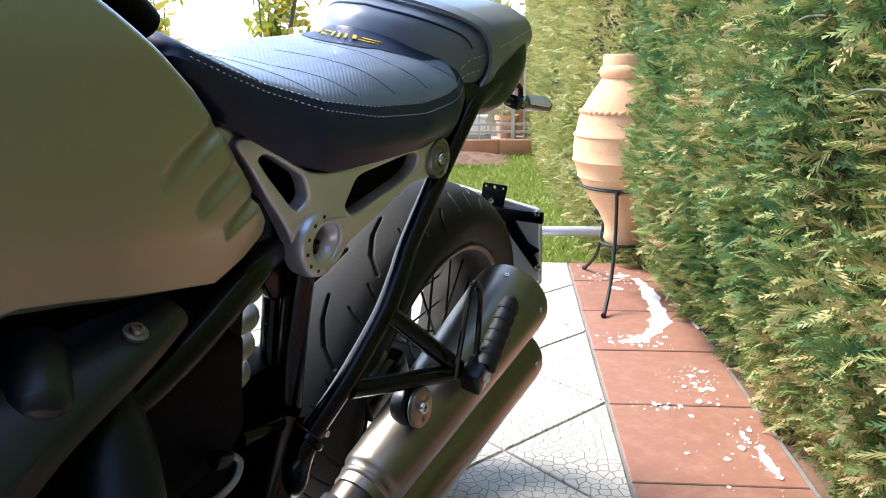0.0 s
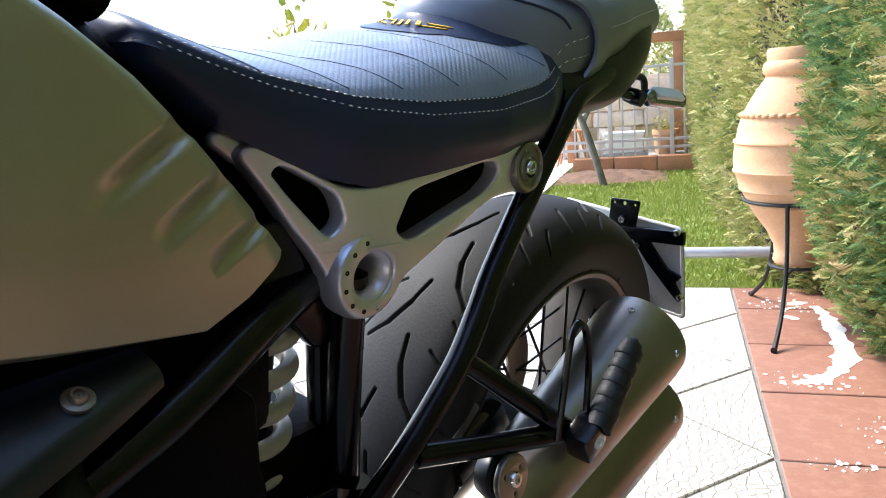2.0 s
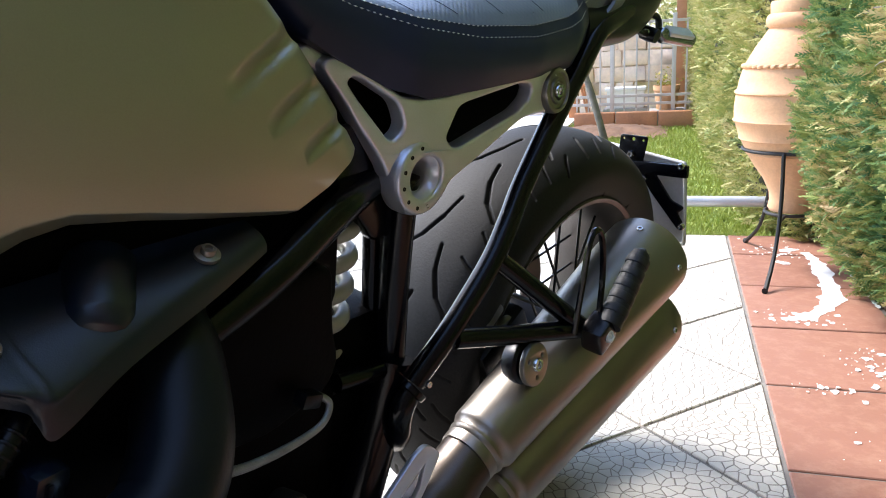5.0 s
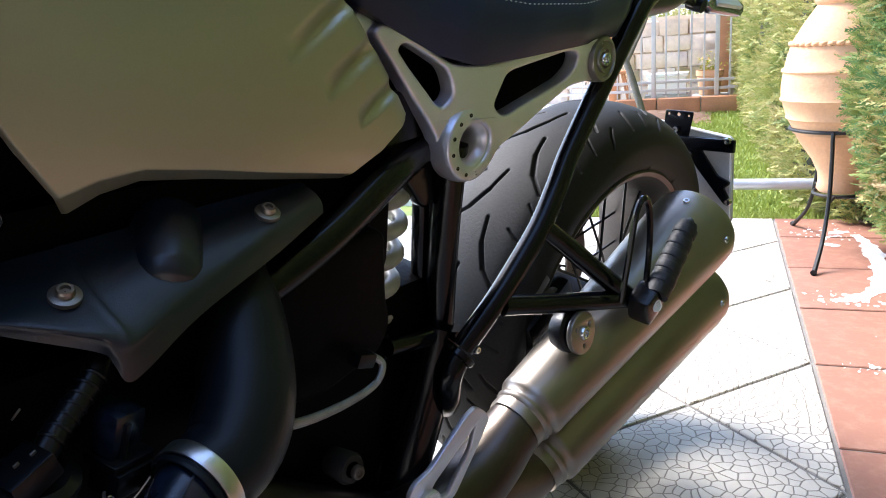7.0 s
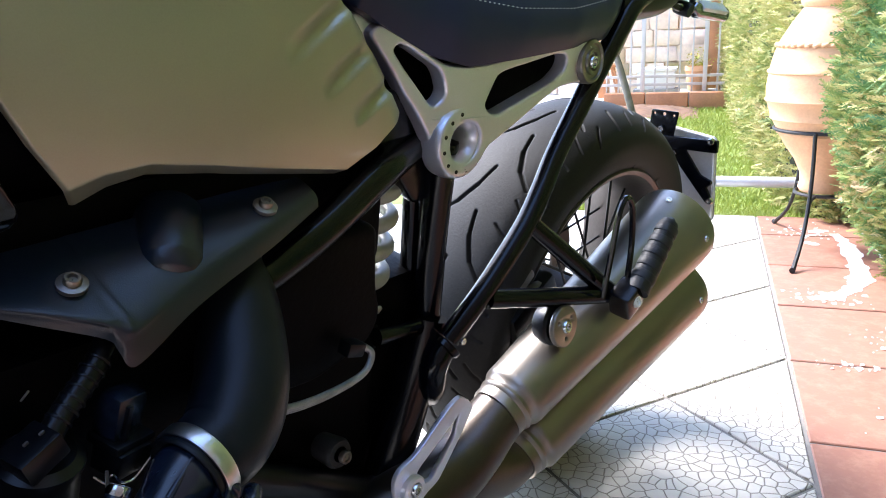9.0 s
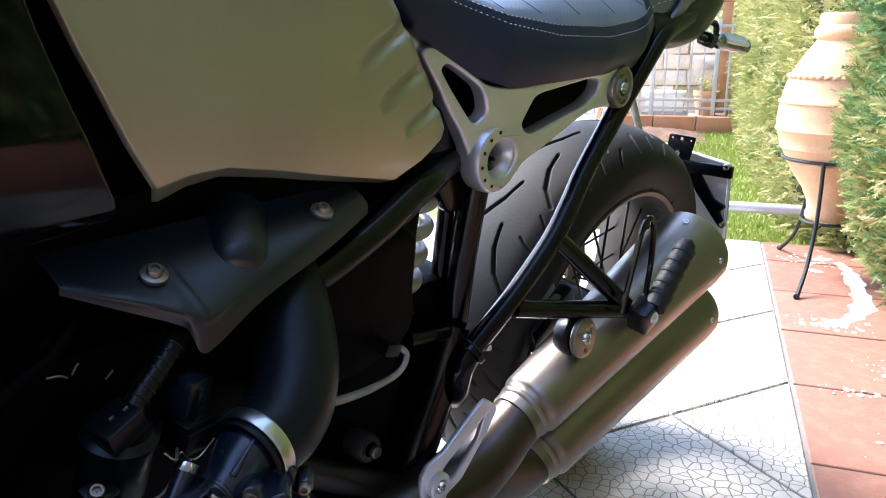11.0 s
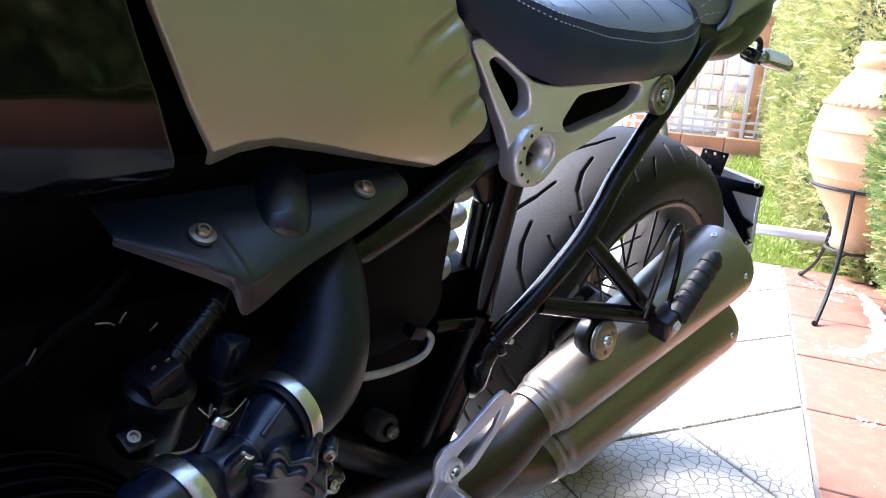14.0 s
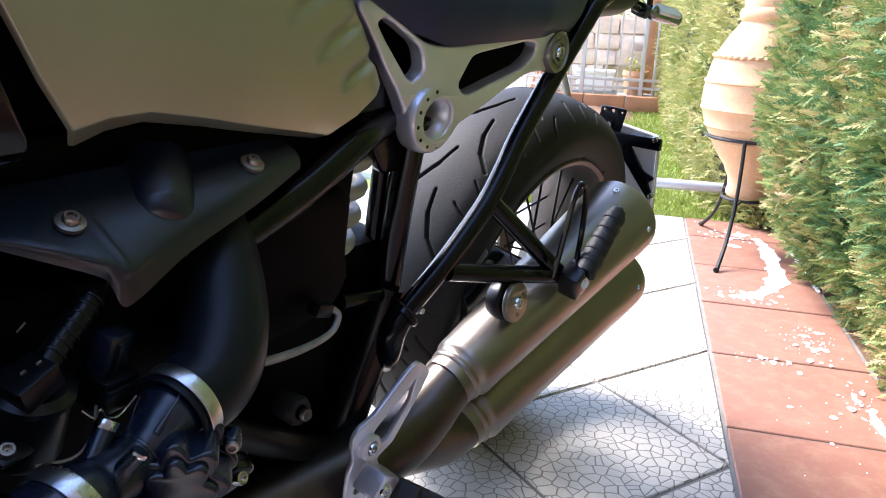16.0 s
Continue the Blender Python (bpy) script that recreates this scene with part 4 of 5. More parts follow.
# plugs and cables
plug = block("injector_plug", (-0.806, -0.158, 0.548), (0.026, 0.022, 0.034), BLUE_BLACK, bike, (6, 12, 18), 0.007, "black injector plug")
block("slot_rib", (-0.8075, -0.1705, 0.546), (0.004, 0.003, 0.026), BLACK_PLASTIC, plug, (6, 12, 18), 0.001)
block("collar", (-0.8075, -0.160, 0.531), (0.033, 0.027, 0.006), BLACK_PLASTIC, plug, (6, 12, 18), 0.002)
block("base", (-0.810, -0.164, 0.520), (0.028, 0.024, 0.018), BLACK_PLASTIC, plug, (6, 12, 18), 0.002)
tube("spring_clip", [(-0.834, -0.176, 0.523), (-0.829, -0.181, 0.518), (-0.825, -0.182, 0.523), (-0.820, -0.183, 0.515), (-0.812, -0.183, 0.514), (-0.799, -0.180, 0.521)], 0.0009, CHROME, plug, "bent steel wire clip", seg=6)
sensor = part("sensor", lathe(bmesh.new(), [(0.0005, -0.05), (0.021, -0.05), (0.023, -0.045), (0.0225, -0.004), (0.0245, -0.002), (0.0245, 0.002), (0.019, 0.006), (0.0005, 0.006)], along((-0.858, -0.165, 0.543), (-0.852, -0.175, 0.60)), 36), BLACK_PLASTIC, bike, "round black sensor housing")
block("connector", (-0.864, -0.174, 0.557), (0.028, 0.024, 0.018), BLACK_PLASTIC, sensor, (0, -18, 14), 0.003)
for k in range(2):
    block("pin", (-0.868 + 0.009 * k, -0.176, 0.5665 + 0.003 * k), (0.0035, 0.0015, 0.002), STEEL, sensor, (0, -18, 14), 0.0005)
tube("cable", [(-0.853, -0.170, 0.561), (-0.840, -0.163, 0.570), (-0.815, -0.150, 0.583), (-0.79, -0.13, 0.60)], 0.0075, BLACK_PLASTIC, sensor, "ribbed black cable sleeve")
for k in range(7):
    c = Vector((-0.846, -0.1665, 0.566)).lerp(Vector((-0.812, -0.1485, 0.5845)), k / 6)
    ring("sleeve_ring", c, (0.75, 0.38, 0.42), 0.0072, 0.0022, BLACK_PLASTIC, sensor, "", 0.0014, 18)
block("tab", (-0.880, -0.181, 0.519), (0.020, 0.016, 0.004), BLACK_PLASTIC, sensor, (20, 0, 10), 0.0015)
screw("bolt", (-0.8825, -0.183, 0.521), (-0.05, -0.45, 0.85), 0.005, 0.004, sensor, STEEL)
for k, (ox, oz) in enumerate(((-0.93, 0.575), (-0.955, 0.555), (-0.90, 0.60))):
    tube("hose", [(ox - 0.05, -0.12, oz - 0.10), (ox - 0.015, -0.13, oz - 0.03), (ox + 0.02, -0.125, oz - 0.01), (ox + 0.06, -0.10, oz + 0.015)], 0.0050, ENGINE_BLACK, bike, "thin black hose")
tube("wire_loop", [(-0.868, -0.185, 0.503), (-0.845, -0.188, 0.500), (-0.832, -0.186, 0.512), (-0.828, -0.182, 0.528)], 0.0011, STEEL, sensor, seg=6)

# thin steel arcs stand for glints along the dark wires
for a, b, c in (((-0.894, 0.591), (-0.887, 0.5905), (-0.882, 0.587)), ((-0.879, 0.588), (-0.878, 0.592), (-0.875, 0.595)), ((-0.859, 0.577), (-0.857, 0.580), (-0.854, 0.582)), ((-0.933, 0.573), (-0.931, 0.578), (-0.928, 0.583))):
    tube("wire_glint", [(a[0], -0.15, a[1]), (b[0], -0.151, b[1]), (c[0], -0.15, c[1])], 0.0007, STEEL, bike, "thin bright arc standing for a glint on a wire", seg=6)


def actuator():
    """The lobed black cap with its corner screws."""
    o = Vector((-0.790, -0.222, 0.482))
    n = 96
    outline = [((0.0245 + 0.0045 * math.cos(7 * a)) * math.cos(a), (0.0245 + 0.0045 * math.cos(7 * a)) * math.sin(a)) for a in (2 * math.pi * k / n for k in range(n))]
    m = along(o, o + Vector((-0.62, -0.76, 0.16)))
    bm = plate([outline], 0.040, 0.003, lambda u, v, w: m @ Vector((u, v, w + 0.004)))
    ob = part("valve_cap", bm, BLUE_BLACK, bike, "lobed black valve cap with screws", angle=40)
    part("flange", plate([[(u * 1.16, v * 1.16) for u, v in outline]], 0.008, 0.002, lambda u, v, w: m @ Vector((u, v, w - 0.010))), BLUE_BLACK, ob)
    part("cap_top", plate([[(u * 0.72, v * 0.72) for u, v in outline]], 0.012, 0.003, lambda u, v, w: m @ Vector((u, v, w + 0.024))), BLUE_BLACK, ob)
    for k in range(4):
        a = 2 * math.pi * k / 4 + 0.4
        c = m @ Vector((0.0335 * math.cos(a), 0.0335 * math.sin(a), -0.016))
        q = m.to_3x3() @ Vector((0, 0, 1))
        part("screw_post", lathe(bmesh.new(), [(0.0065, -0.008), (0.0065, 0.008), (0.0055, 0.010), (0.0005, 0.010)], along(c, c + q), 20), BLUE_BLACK, ob)
        screw("bolt", c + q * 0.009, q, 0.0046, 0.0045, ob, STEEL)
    return ob


actuator()
block("bracket", (-0.735, -0.205, 0.435), (0.022, 0.018, 0.030), BLACK_PAINT, bike, (20, 30, 0), 0.004, "small black metal bracket")
screw("bolt", (-0.735, -0.216, 0.437), (0.1, -0.8, 0.5), 0.006, 0.005, bike, CHROME, "socket head bolt")

# shock absorber with its white spring
shock = part("shock_absorber", lathe(bmesh.new(), [(0.0005, 0), (0.018, 0), (0.018, 0.10), (0.012, 0.11), (0.012, 0.30), (0.0005, 0.30)], along((-0.488, -0.030, 0.36), (-0.462, -0.030, 0.665)), 24), BLACK_PLASTIC, bike, "shock absorber with a white coil spring")
SA, SB = Vector((-0.487, -0.030, 0.452)), Vector((-0.467, -0.030, 0.645))
coil = []
sm = along(SA, SB)
for k in range(6 * 28 + 1):
    a = 2 * math.pi * k / 28
    coil.append(sm @ Vector((0.029 * math.cos(a), 0.029 * math.sin(a), (SB - SA).length * k / (6 * 28))))
tube("spring", coil, 0.0085, SPRING, shock, "white painted coil spring", seg=12, straight=True)
part("spring_seat", lathe(bmesh.new(), [(0.015, -0.012), (0.037, -0.030), (0.039, -0.016), (0.036, 0), (0.015, 0)], sm, 32), BLACK_PLASTIC, shock)

# further frame members and swingarm
bar([(-0.428, -0.05, 0.66), (-0.424, -0.05, 0.58), (-0.418, -0.05, 0.48), (-0.415, -0.055, 0.38)], 0.010)
bar([(-0.50, -0.085, 0.452), (-0.46, -0.087, 0.446), (-0.425, -0.085, 0.440)], 0.010)
bar([(-0.47, 0.02, 0.60), (-0.35, 0.05, 0.58)], 0.012, straight=True)
stub = tube("frame_lug", [(-0.424, -0.118, 0.428), (-0.436, -0.116, 0.405), (-0.430, -0.11, 0.375), (-0.42, -0.10, 0.355)], [0.014, 0.016, 0.017, 0.017], BLACK_PAINT, bike, "cast black frame lug")
ring("collar", (-0.423, -0.1185, 0.428), (-0.5, 0.12, -0.45), 0.015, 0.008, BLACK_PAINT, stub, "", 0.004)
screw("bolt", (-0.414, -0.134, 0.437), (0, -1, 0.2), 0.004, 0.003, stub)
bm = plate([rounded([(-0.50, 0.705), (-0.455, 0.70), (-0.40, 0.66), (-0.415, 0.60), (-0.44, 0.585), (-0.47, 0.625), (-0.53, 0.625), (-0.60, 0.600), (-0.60, 0.625)], 0.012)], 0.016, 0.004, lambda u, v, w: Vector((u, -0.064 - w, v)))
part("gusset", bm, BLACK_PAINT, bike, "black frame gusset")
swing = tube("swingarm", [(-0.47, 0.02, 0.33), (-0.30, 0.09, 0.325), (-0.15, 0.13, 0.318), (0.02, 0.125, 0.315)], [0.045, 0.042, 0.045, 0.06], BLACK_PAINT, bike, "black single-sided swingarm", seg=24)
tube("pivot_arm", [(-0.70, -0.105, 0.40), (-0.62, -0.11, 0.345), (-0.54, -0.105, 0.285), (-0.50, -0.10, 0.255)], 0.017, BLACK_PLASTIC, bike, "black lower frame arm")
bush = part("rubber_bush", lathe(bmesh.new(), [(0.014, -0.02), (0.016, 0.004), (0.0135, 0.009), (0.008, 0.009)], along((-0.581, -0.118, 0.367), (-0.581, -0.15, 0.374)), 32), GRIP, bike, "rubber bush with a socket screw")
screw("bolt", (-0.581, -0.133, 0.370), (0, -1, 0.25), 0.0068, 0.004, bush, STEEL)
tube("brake_line", [(-0.70, -0.150, 0.488), (-0.65, -0.148, 0.473), (-0.60, -0.143, 0.465), (-0.566, -0.138, 0.465), (-0.553, -0.132, 0.477), (-0.562, -0.125, 0.487)], 0.0034, BRAID, bike, "grey braided brake line", seg=10)
tube("brake_line", [(-0.70, -0.146, 0.482), (-0.65, -0.144, 0.467), (-0.60, -0.139, 0.459), (-0.562, -0.134, 0.460), (-0.548, -0.128, 0.474)], 0.0026, BRAID, bike, "grey braided brake line", seg=10)
block("sensor_plug", (-0.572, -0.125, 0.487), (0.022, 0.016, 0.014), BLACK_PLASTIC, bike, (0, 20, 0), 0.003)

# muffler hanger
hang = part("muffler_hanger", lathe(bmesh.new(), [(0.0005, -0.012), (0.022, -0.012), (0.026, 0.0), (0.026, 0.006), (0.022, 0.009), (0.010, 0.009), (0.009, 0.006), (0.0005, 0.006)], along((-0.283, -0.165, 0.426), (-0.283, -0.19, 0.432)), 40), BLACK_PLASTIC, bike, "black muffler hanger with a milled disc")
m = along((-0.283, -0.170, 0.427), (-0.283, -0.19, 0.432))
part("milled_disc", plate([circle(0, 0, 0.0235, 40)] + [circle(0.0155 * math.cos(a), 0.0155 * math.sin(a), 0.0045, 14) for a in (0.5, 2.6, 4.7)], 0.008, 0.002, lambda u, v, w: m @ Vector((u, v, w + 0.013))), STEEL, hang, "milled aluminium disc")
screw("bolt", m @ Vector((0, 0, 0.016)), (0, -1, 0.25), 0.0085, 0.005, hang)
for k in range(2):
    block("swingarm_strut", (-0.235 + 0.03 * k, -0.085, 0.43 - 0.02 * k), (0.05, 0.012, 0.016), STEEL, bike, (0, -40 + 25 * k, 0), 0.004, "greasy steel link")
block("caliper", (-0.20, -0.082, 0.385), (0.10, 0.03, 0.055), BLACK_PLASTIC, bike, (0, -30, 0), 0.01, "black brake caliper")


# heel guard and rider's peg
def heel():
    rim = rounded([(-0.4755, 0.4188), (-0.4634, 0.410), (-0.4518, 0.397), (-0.4666, 0.369), (-0.4956, 0.325), (-0.512, 0.319), (-0.5197, 0.314), (-0.508, 0.293), (-0.511, 0.267), (-0.522, 0.258), (-0.528, 0.240), (-0.553, 0.250), (-0.5586, 0.284), (-0.5604, 0.315), (-0.556, 0.329), (-0.561, 0.346), (-0.5629, 0.361), (-0.5569, 0.371), (-0.5355, 0.377), (-0.490, 0.4134)], 0.005)
    slot = rounded([(-0.471, 0.401), (-0.476, 0.370), (-0.506, 0.331), (-0.5265, 0.332), (-0.537, 0.3485), (-0.530, 0.360)], 0.004)
    bm = plate([rim, slot, circle(-0.541, 0.285, 0.0085, 18), circle(-0.520, 0.292, 0.006, 16)], 0.006, 0.0012, lambda u, v, w: Vector((u, -0.183 - w, v)))
    ob = part("heel_guard", bm, CAST, bike, "brushed aluminium heel guard", angle=40)
    m = along((-0.541, -0.184, 0.3434), (-0.541, -0.20, 0.346))
    part("boss", lathe(bmesh.new(), [(0.014, -0.006), (0.014, 0.009), (0.012, 0.011), (0.008, 0.011), (0.008, 0.007), (0.0005, 0.007)], m, 32), CAST, ob)
    screw("bolt", m @ Vector((0, 0, 0.007)), (0, -1, 0.1), 0.007, 0.006, ob)
    rest = block("rider_footrest", (-0.540, -0.206, 0.308), (0.034, 0.030, 0.030), CAST, bike, (0, 35, 0), 0.004, "aluminium footrest with a grooved rubber pad")
    screw("bolt", (-0.546, -0.222, 0.310), (0, -1, 0.1), 0.008, 0.004, rest)
    for k in range(7):
        block("rubber_rib", (-0.515 + 0.016 * k, -0.224 - 0.004 * k, 0.291 - 0.0135 * k), (0.014, 0.034, 0.028), GRIP, rest, (0, 40, 10), 0.004)


heel()

# loops of the folded peg grip
for k in range(5):
    t = 0.2 + 0.17 * k
    c = Vector((-0.187, -0.222, 0.462)).lerp(Vector((-0.114, -0.2148, 0.5335)), t)
    ring("grip_rib", c, (0.085, 0.003, 0.077), 0.0148 - 0.002 * t, 0.011, GRIP, peg, "", 0.0016, 20)

# tail, indicator, number plate
tail = tube("tail_fairing", [(-0.16, -0.09, 0.79), (-0.05, -0.098, 0.80), (0.03, -0.09, 0.83), (0.10, -0.07, 0.865)], [0.03, 0.03, 0.024, 0.012], BLACK_PLASTIC, bike, "black plastic tail", seg=20)
tube("tail_fairing", [(-0.16, 0.09, 0.79), (-0.05, 0.098, 0.80), (0.03, 0.09, 0.83), (0.10, 0.07, 0.865)], [0.03, 0.03, 0.024, 0.012], BLACK_PLASTIC, bike, "black plastic tail", seg=20)
block("tail_light", (0.06, 0.0, 0.845), (0.10, 0.13, 0.03), BLACK_PLASTIC, bike, (0, -20, 0), 0.008, "black tail light housing")
for sgn in (-1, 1):
    arm = tube("indicator_arm", [(x, sgn * y, z) for x, y, z in ((-0.036, 0.110, 0.812), (-0.030, 0.110, 0.800), (-0.022, 0.110, 0.788), (0.0, 0.112, 0.781), (0.030, 0.113, 0.780), (0.044, 0.111, 0.787), (0.042, 0.108, 0.800), (0.020, 0.106, 0.804), (-0.006, 0.104, 0.806))], 0.0045, BLACK_PLASTIC, bike, "bent black indicator bracket", seg=8)
    part("joint", lathe(bmesh.new(), [(0.0005, -0.011), (0.009, -0.011), (0.010, 0.0), (0.009, 0.011), (0.0005, 0.011)], along((0.016, sgn * 0.113, 0.780), (0.016, sgn * 0.125, 0.778)), 24), BLACK_PLASTIC, arm)
    m = along((0.024, sgn * 0.117, 0.780), (0.096, sgn * 0.141, 0.774))
    ind = part("indicator", lathe(bmesh.new(), [(0.0005, -0.02), (0.0055, -0.02), (0.006, 0.006), (0.0095, 0.010), (0.0105, 0.014), (0.0105, 0.070), (0.0098, 0.072), (0.0075, 0.072), (0.0068, 0.069), (0.0005, 0.069)], m, 32), CHROME_DARK, arm, "chrome-tipped tubular indicator")
    bm = bmesh.new()
    ax = (m.to_3x3() @ Vector((0, 0, 1))).normalized()
    up = Vector((-0.35, sgn * 0.45, 0.82))
    up = (up - ax * up.dot(ax)).normalized()
    lm = Matrix.Translation(m @ Vector((0, 0, 0.041))) @ Matrix((ax, up.cross(ax), up)).transposed().to_4x4()
    box(bm, (-0.024, -0.0085, 0.004), (0.024, 0.0085, 0.0116), 0.001, lm)
    part("lens", bm, LENS, arm, "white indicator lens")

holder = block("plate_holder", (0.272, -0.062, 0.541), (0.012, 0.11, 0.022), BLACK_PAINT, bike, (-8, 0, 0), 0.003, "black number plate holder")
bm = plate([rounded([(-0.035, 0.590), (0.014, 0.585), (0.012, 0.543), (-0.034, 0.546)], 0.003), circle(-0.028, 0.583, 0.003, 10), circle(-0.010, 0.582, 0.004, 12), circle(0.008, 0.580, 0.003, 10)], 0.003, 0.001, lambda u, v, w: Vector((0.270 - w, u, v)))
part("tab", bm, BLACK_PAINT, holder)
bm = plate([rounded([(-0.045, 0.545), (-0.015, 0.548), (-0.06, 0.500), (-0.105, 0.462), (-0.122, 0.448), (-0.130, 0.452), (-0.112, 0.475), (-0.122, 0.486), (-0.098, 0.492)], 0.005)], 0.006, 0.002, lambda u, v, w: Vector((0.272 - w, u, v)))
part("strut", bm, BLACK_PAINT, holder)
for u, v in ((-0.012, 0.556), (-0.045, 0.520), (-0.128, 0.455), (-0.105, 0.556)):
    screw("bolt", (0.266, u, v), (-1, 0, 0), 0.006, 0.006, holder)
plate_m = Matrix.Translation((0.288, 0.0, 0.0)) @ Matrix.Translation((0, 0, 0.55)) @ pose(0, 0, 0, 0, 4, 0) @ Matrix.Translation((0, 0, -0.55))
bm = plate([rounded([(-0.105, 0.560), (0.108, 0.562), (0.100, 0.424), (-0.138, 0.418)], 0.008)], 0.003, 0.001, lambda u, v, w: plate_m @ Vector((w, u, v)))
part("number_plate", bm, PLATE_BACK, holder, "bare back of a number plate with a pale rim")
tube("rim", [plate_m @ Vector((-0.0025, u, v)) for u, v in rounded([(-0.103, 0.558), (0.106, 0.560), (0.098, 0.426), (-0.135, 0.420)], 0.008)], 0.0025, PLASTER, holder, seg=6, closed=True, straight=True)


# seat trim: textured top, seams, stitching
def seat_at(x, a):
    w, rim, crown, low = seat_section(x)
    s = abs(a)
    z = float(np.interp(s, [0, 0.2, 0.4, 0.55, 0.7, 0.8, 0.90, 0.97, 1.0], [crown, rim + 0.985 * (crown - rim), rim + 0.93 * (crown - rim), rim + 0.83 * (crown - rim), rim + 0.68 * (crown - rim), rim + 0.52 * (crown - rim), rim + 0.30 * (crown - rim), rim, rim - 0.006]))
    return Vector((x, a * w, z))


def seat_trim():
    # the grained panel ends in a curve under the pad in front of the passenger's seat
    rows = []
    for i in range(49):
        u = -1 + 2 * i / 48
        front = -0.50 - 0.06 * (1 - abs(u) ** 2)
        back = -0.175 - 0.020 * abs(u) ** 3
        rows.append([seat_at(front + (back - front) * k / 40, u * 0.945) + Vector((0, 0, 0.0006)) for k in range(41)])
    bm = bmesh.new()
    loft(bm, rows)
    bmesh.ops.recalc_face_normals(bm, faces=bm.faces)
    part("seat_top", bm, SEAT_TOP_SKYLIT, seat, "grained black leather seat top, paled by painted sky sheen", angle=60)
    for x0 in (-0.485, -0.435, -0.375, -0.31, -0.245):
        for sgn in (-1, 1):
            line = [seat_at(x0 + 0.085 * (abs(u) ** 1.6) * 0.9 - 0.02, sgn * u) + Vector((0, 0, 0.0006)) for u in (0.02 + 0.88 * k / 24 for k in range(25))]
            tube("seam", line, 0.0004, LEATHER, seat, seg=6, straight=True)
    # stitches: short proud dashes in two lines
    for row, (a, dz) in enumerate(((0.950, 0.0012), (0.995, 0.0008))):
        bm = bmesh.new()
        for sgn in (-1, 1):
            x = -0.575
            while x < -0.175:
                p, q = (seat_at(xx, sgn * min(a, 1.0)) + Vector((0, sgn * (0.0008 if row else 0), dz)) for xx in (x, x + 0.0038))
                sweep_one(bm, p, q, 0.00045)
                x += 0.0058
        tagged(part("stitching", bm, THREAD, seat, "white thread stitching"), kind="stuff")
    # apron in front of the passenger's seat, with the yellow emblem drawn as plain strokes
    def apron(u, t):
        a, b = -0.318 + 0.140 * u * u, -0.250 + 0.085 * u * u
        x = a + (b - a) * t
        return seat_at(x, u * 0.78) + Vector((0, 0, 0.0015 + 0.012 * t * t * (1 - 0.7 * u * u)))
    bm = bmesh.new()
    loft(bm, [[apron(-1 + i / 12, k / 14) for i in range(25)] for k in range(15)])
    bmesh.ops.recalc_face_normals(bm, faces=bm.faces)
    part("seat_apron", bm, LEATHER, seat, "smooth black leather apron with a yellow emblem")
    for y0, y1, h in ((-0.46, -0.30, 0.5), (-0.26, -0.22, 0.8), (-0.16, -0.13, 1), (-0.08, -0.05, 1), (0.0, 0.03, 1), (0.08, 0.18, 0.5), (0.24, 0.28, 1), (0.30, 0.56, 0.5)):
        bm = bmesh.new()
        for t0, t1 in ((0.38, 0.42), (0.52, 0.56)) if h < 0.7 else ((0.38, 0.56),):
            bm.faces.new([bm.verts.new(apron(u, t) + Vector((0, 0, 0.0012))) for u, t in ((y0, t0), (y1, t0), (y1 + 0.05, t1), (y0 + 0.05, t1))])
        thicken(bm, 0.001)
        part("emblem_stroke", bm, YELLOW, seat, smooth=False)


def sweep_one(bm, p, q, r):
    """One stitch."""
    d = (q - p).normalized()
    u = d.orthogonal().normalized()
    v = d.cross(u)
    mid = (p + q) / 2
    a = [bm.verts.new(x) for x in (p, q, mid + u * r + v * r, mid - u * r + v * r, mid - u * r - v * r, mid + u * r - v * r)]
    for i in range(4):
        b, c = a[2 + i], a[2 + (i + 1) % 4]
        bm.faces.new((a[0], b, c))
        bm.faces.new((a[1], c, b))


seat_trim()


def pillion_trim():
    def out(p, d):
        return p + (p - Vector((p.x, 0, 0.82))).normalized() * d
    bm = bmesh.new()
    loft(bm, [[out(pillion_at(0.155 + dt, i / 24), 0.0045) for dt in (0, 0.04, 0.08, 0.12)] for i in range(49)])
    thicken(bm, -0.004)
    part("strap", bm, PILLION_SKYLIT, pillion, "black leather strap")
    bm = bmesh.new()
    for dt in (0.018, 0.102):
        line = [out(pillion_at(0.155 + dt, i / 80), 0.0062) for i in range(101)]
        for p, q in zip(line, line[1:]):
            sweep_one(bm, p.lerp(q, 0.15), p.lerp(q, 0.8), 0.0005)
    for s in (0.42, 0.30):
        t = 0.015
        while t < 0.96:
            if not 0.145 < t < 0.285 and (s > 0.4 or t < 0.15):
                p, q = out(pillion_at(t, s), 0.0006), out(pillion_at(t + 0.016, s), 0.0006)
                sweep_one(bm, p, q, 0.0005)
            t += 0.022
    tagged(part("stitching", bm, THREAD, pillion, "white thread stitching"), kind="stuff")


pillion_trim()
tube("tank_strip", [(-0.60, -0.045, 0.858), (-0.66, -0.055, 0.895), (-0.74, -0.06, 0.945), (-0.84, -0.06, 0.99)], [0.014, 0.018, 0.02, 0.02], ENGINE_BLACK, bike, "black rubber strip along the tank", seg=16)


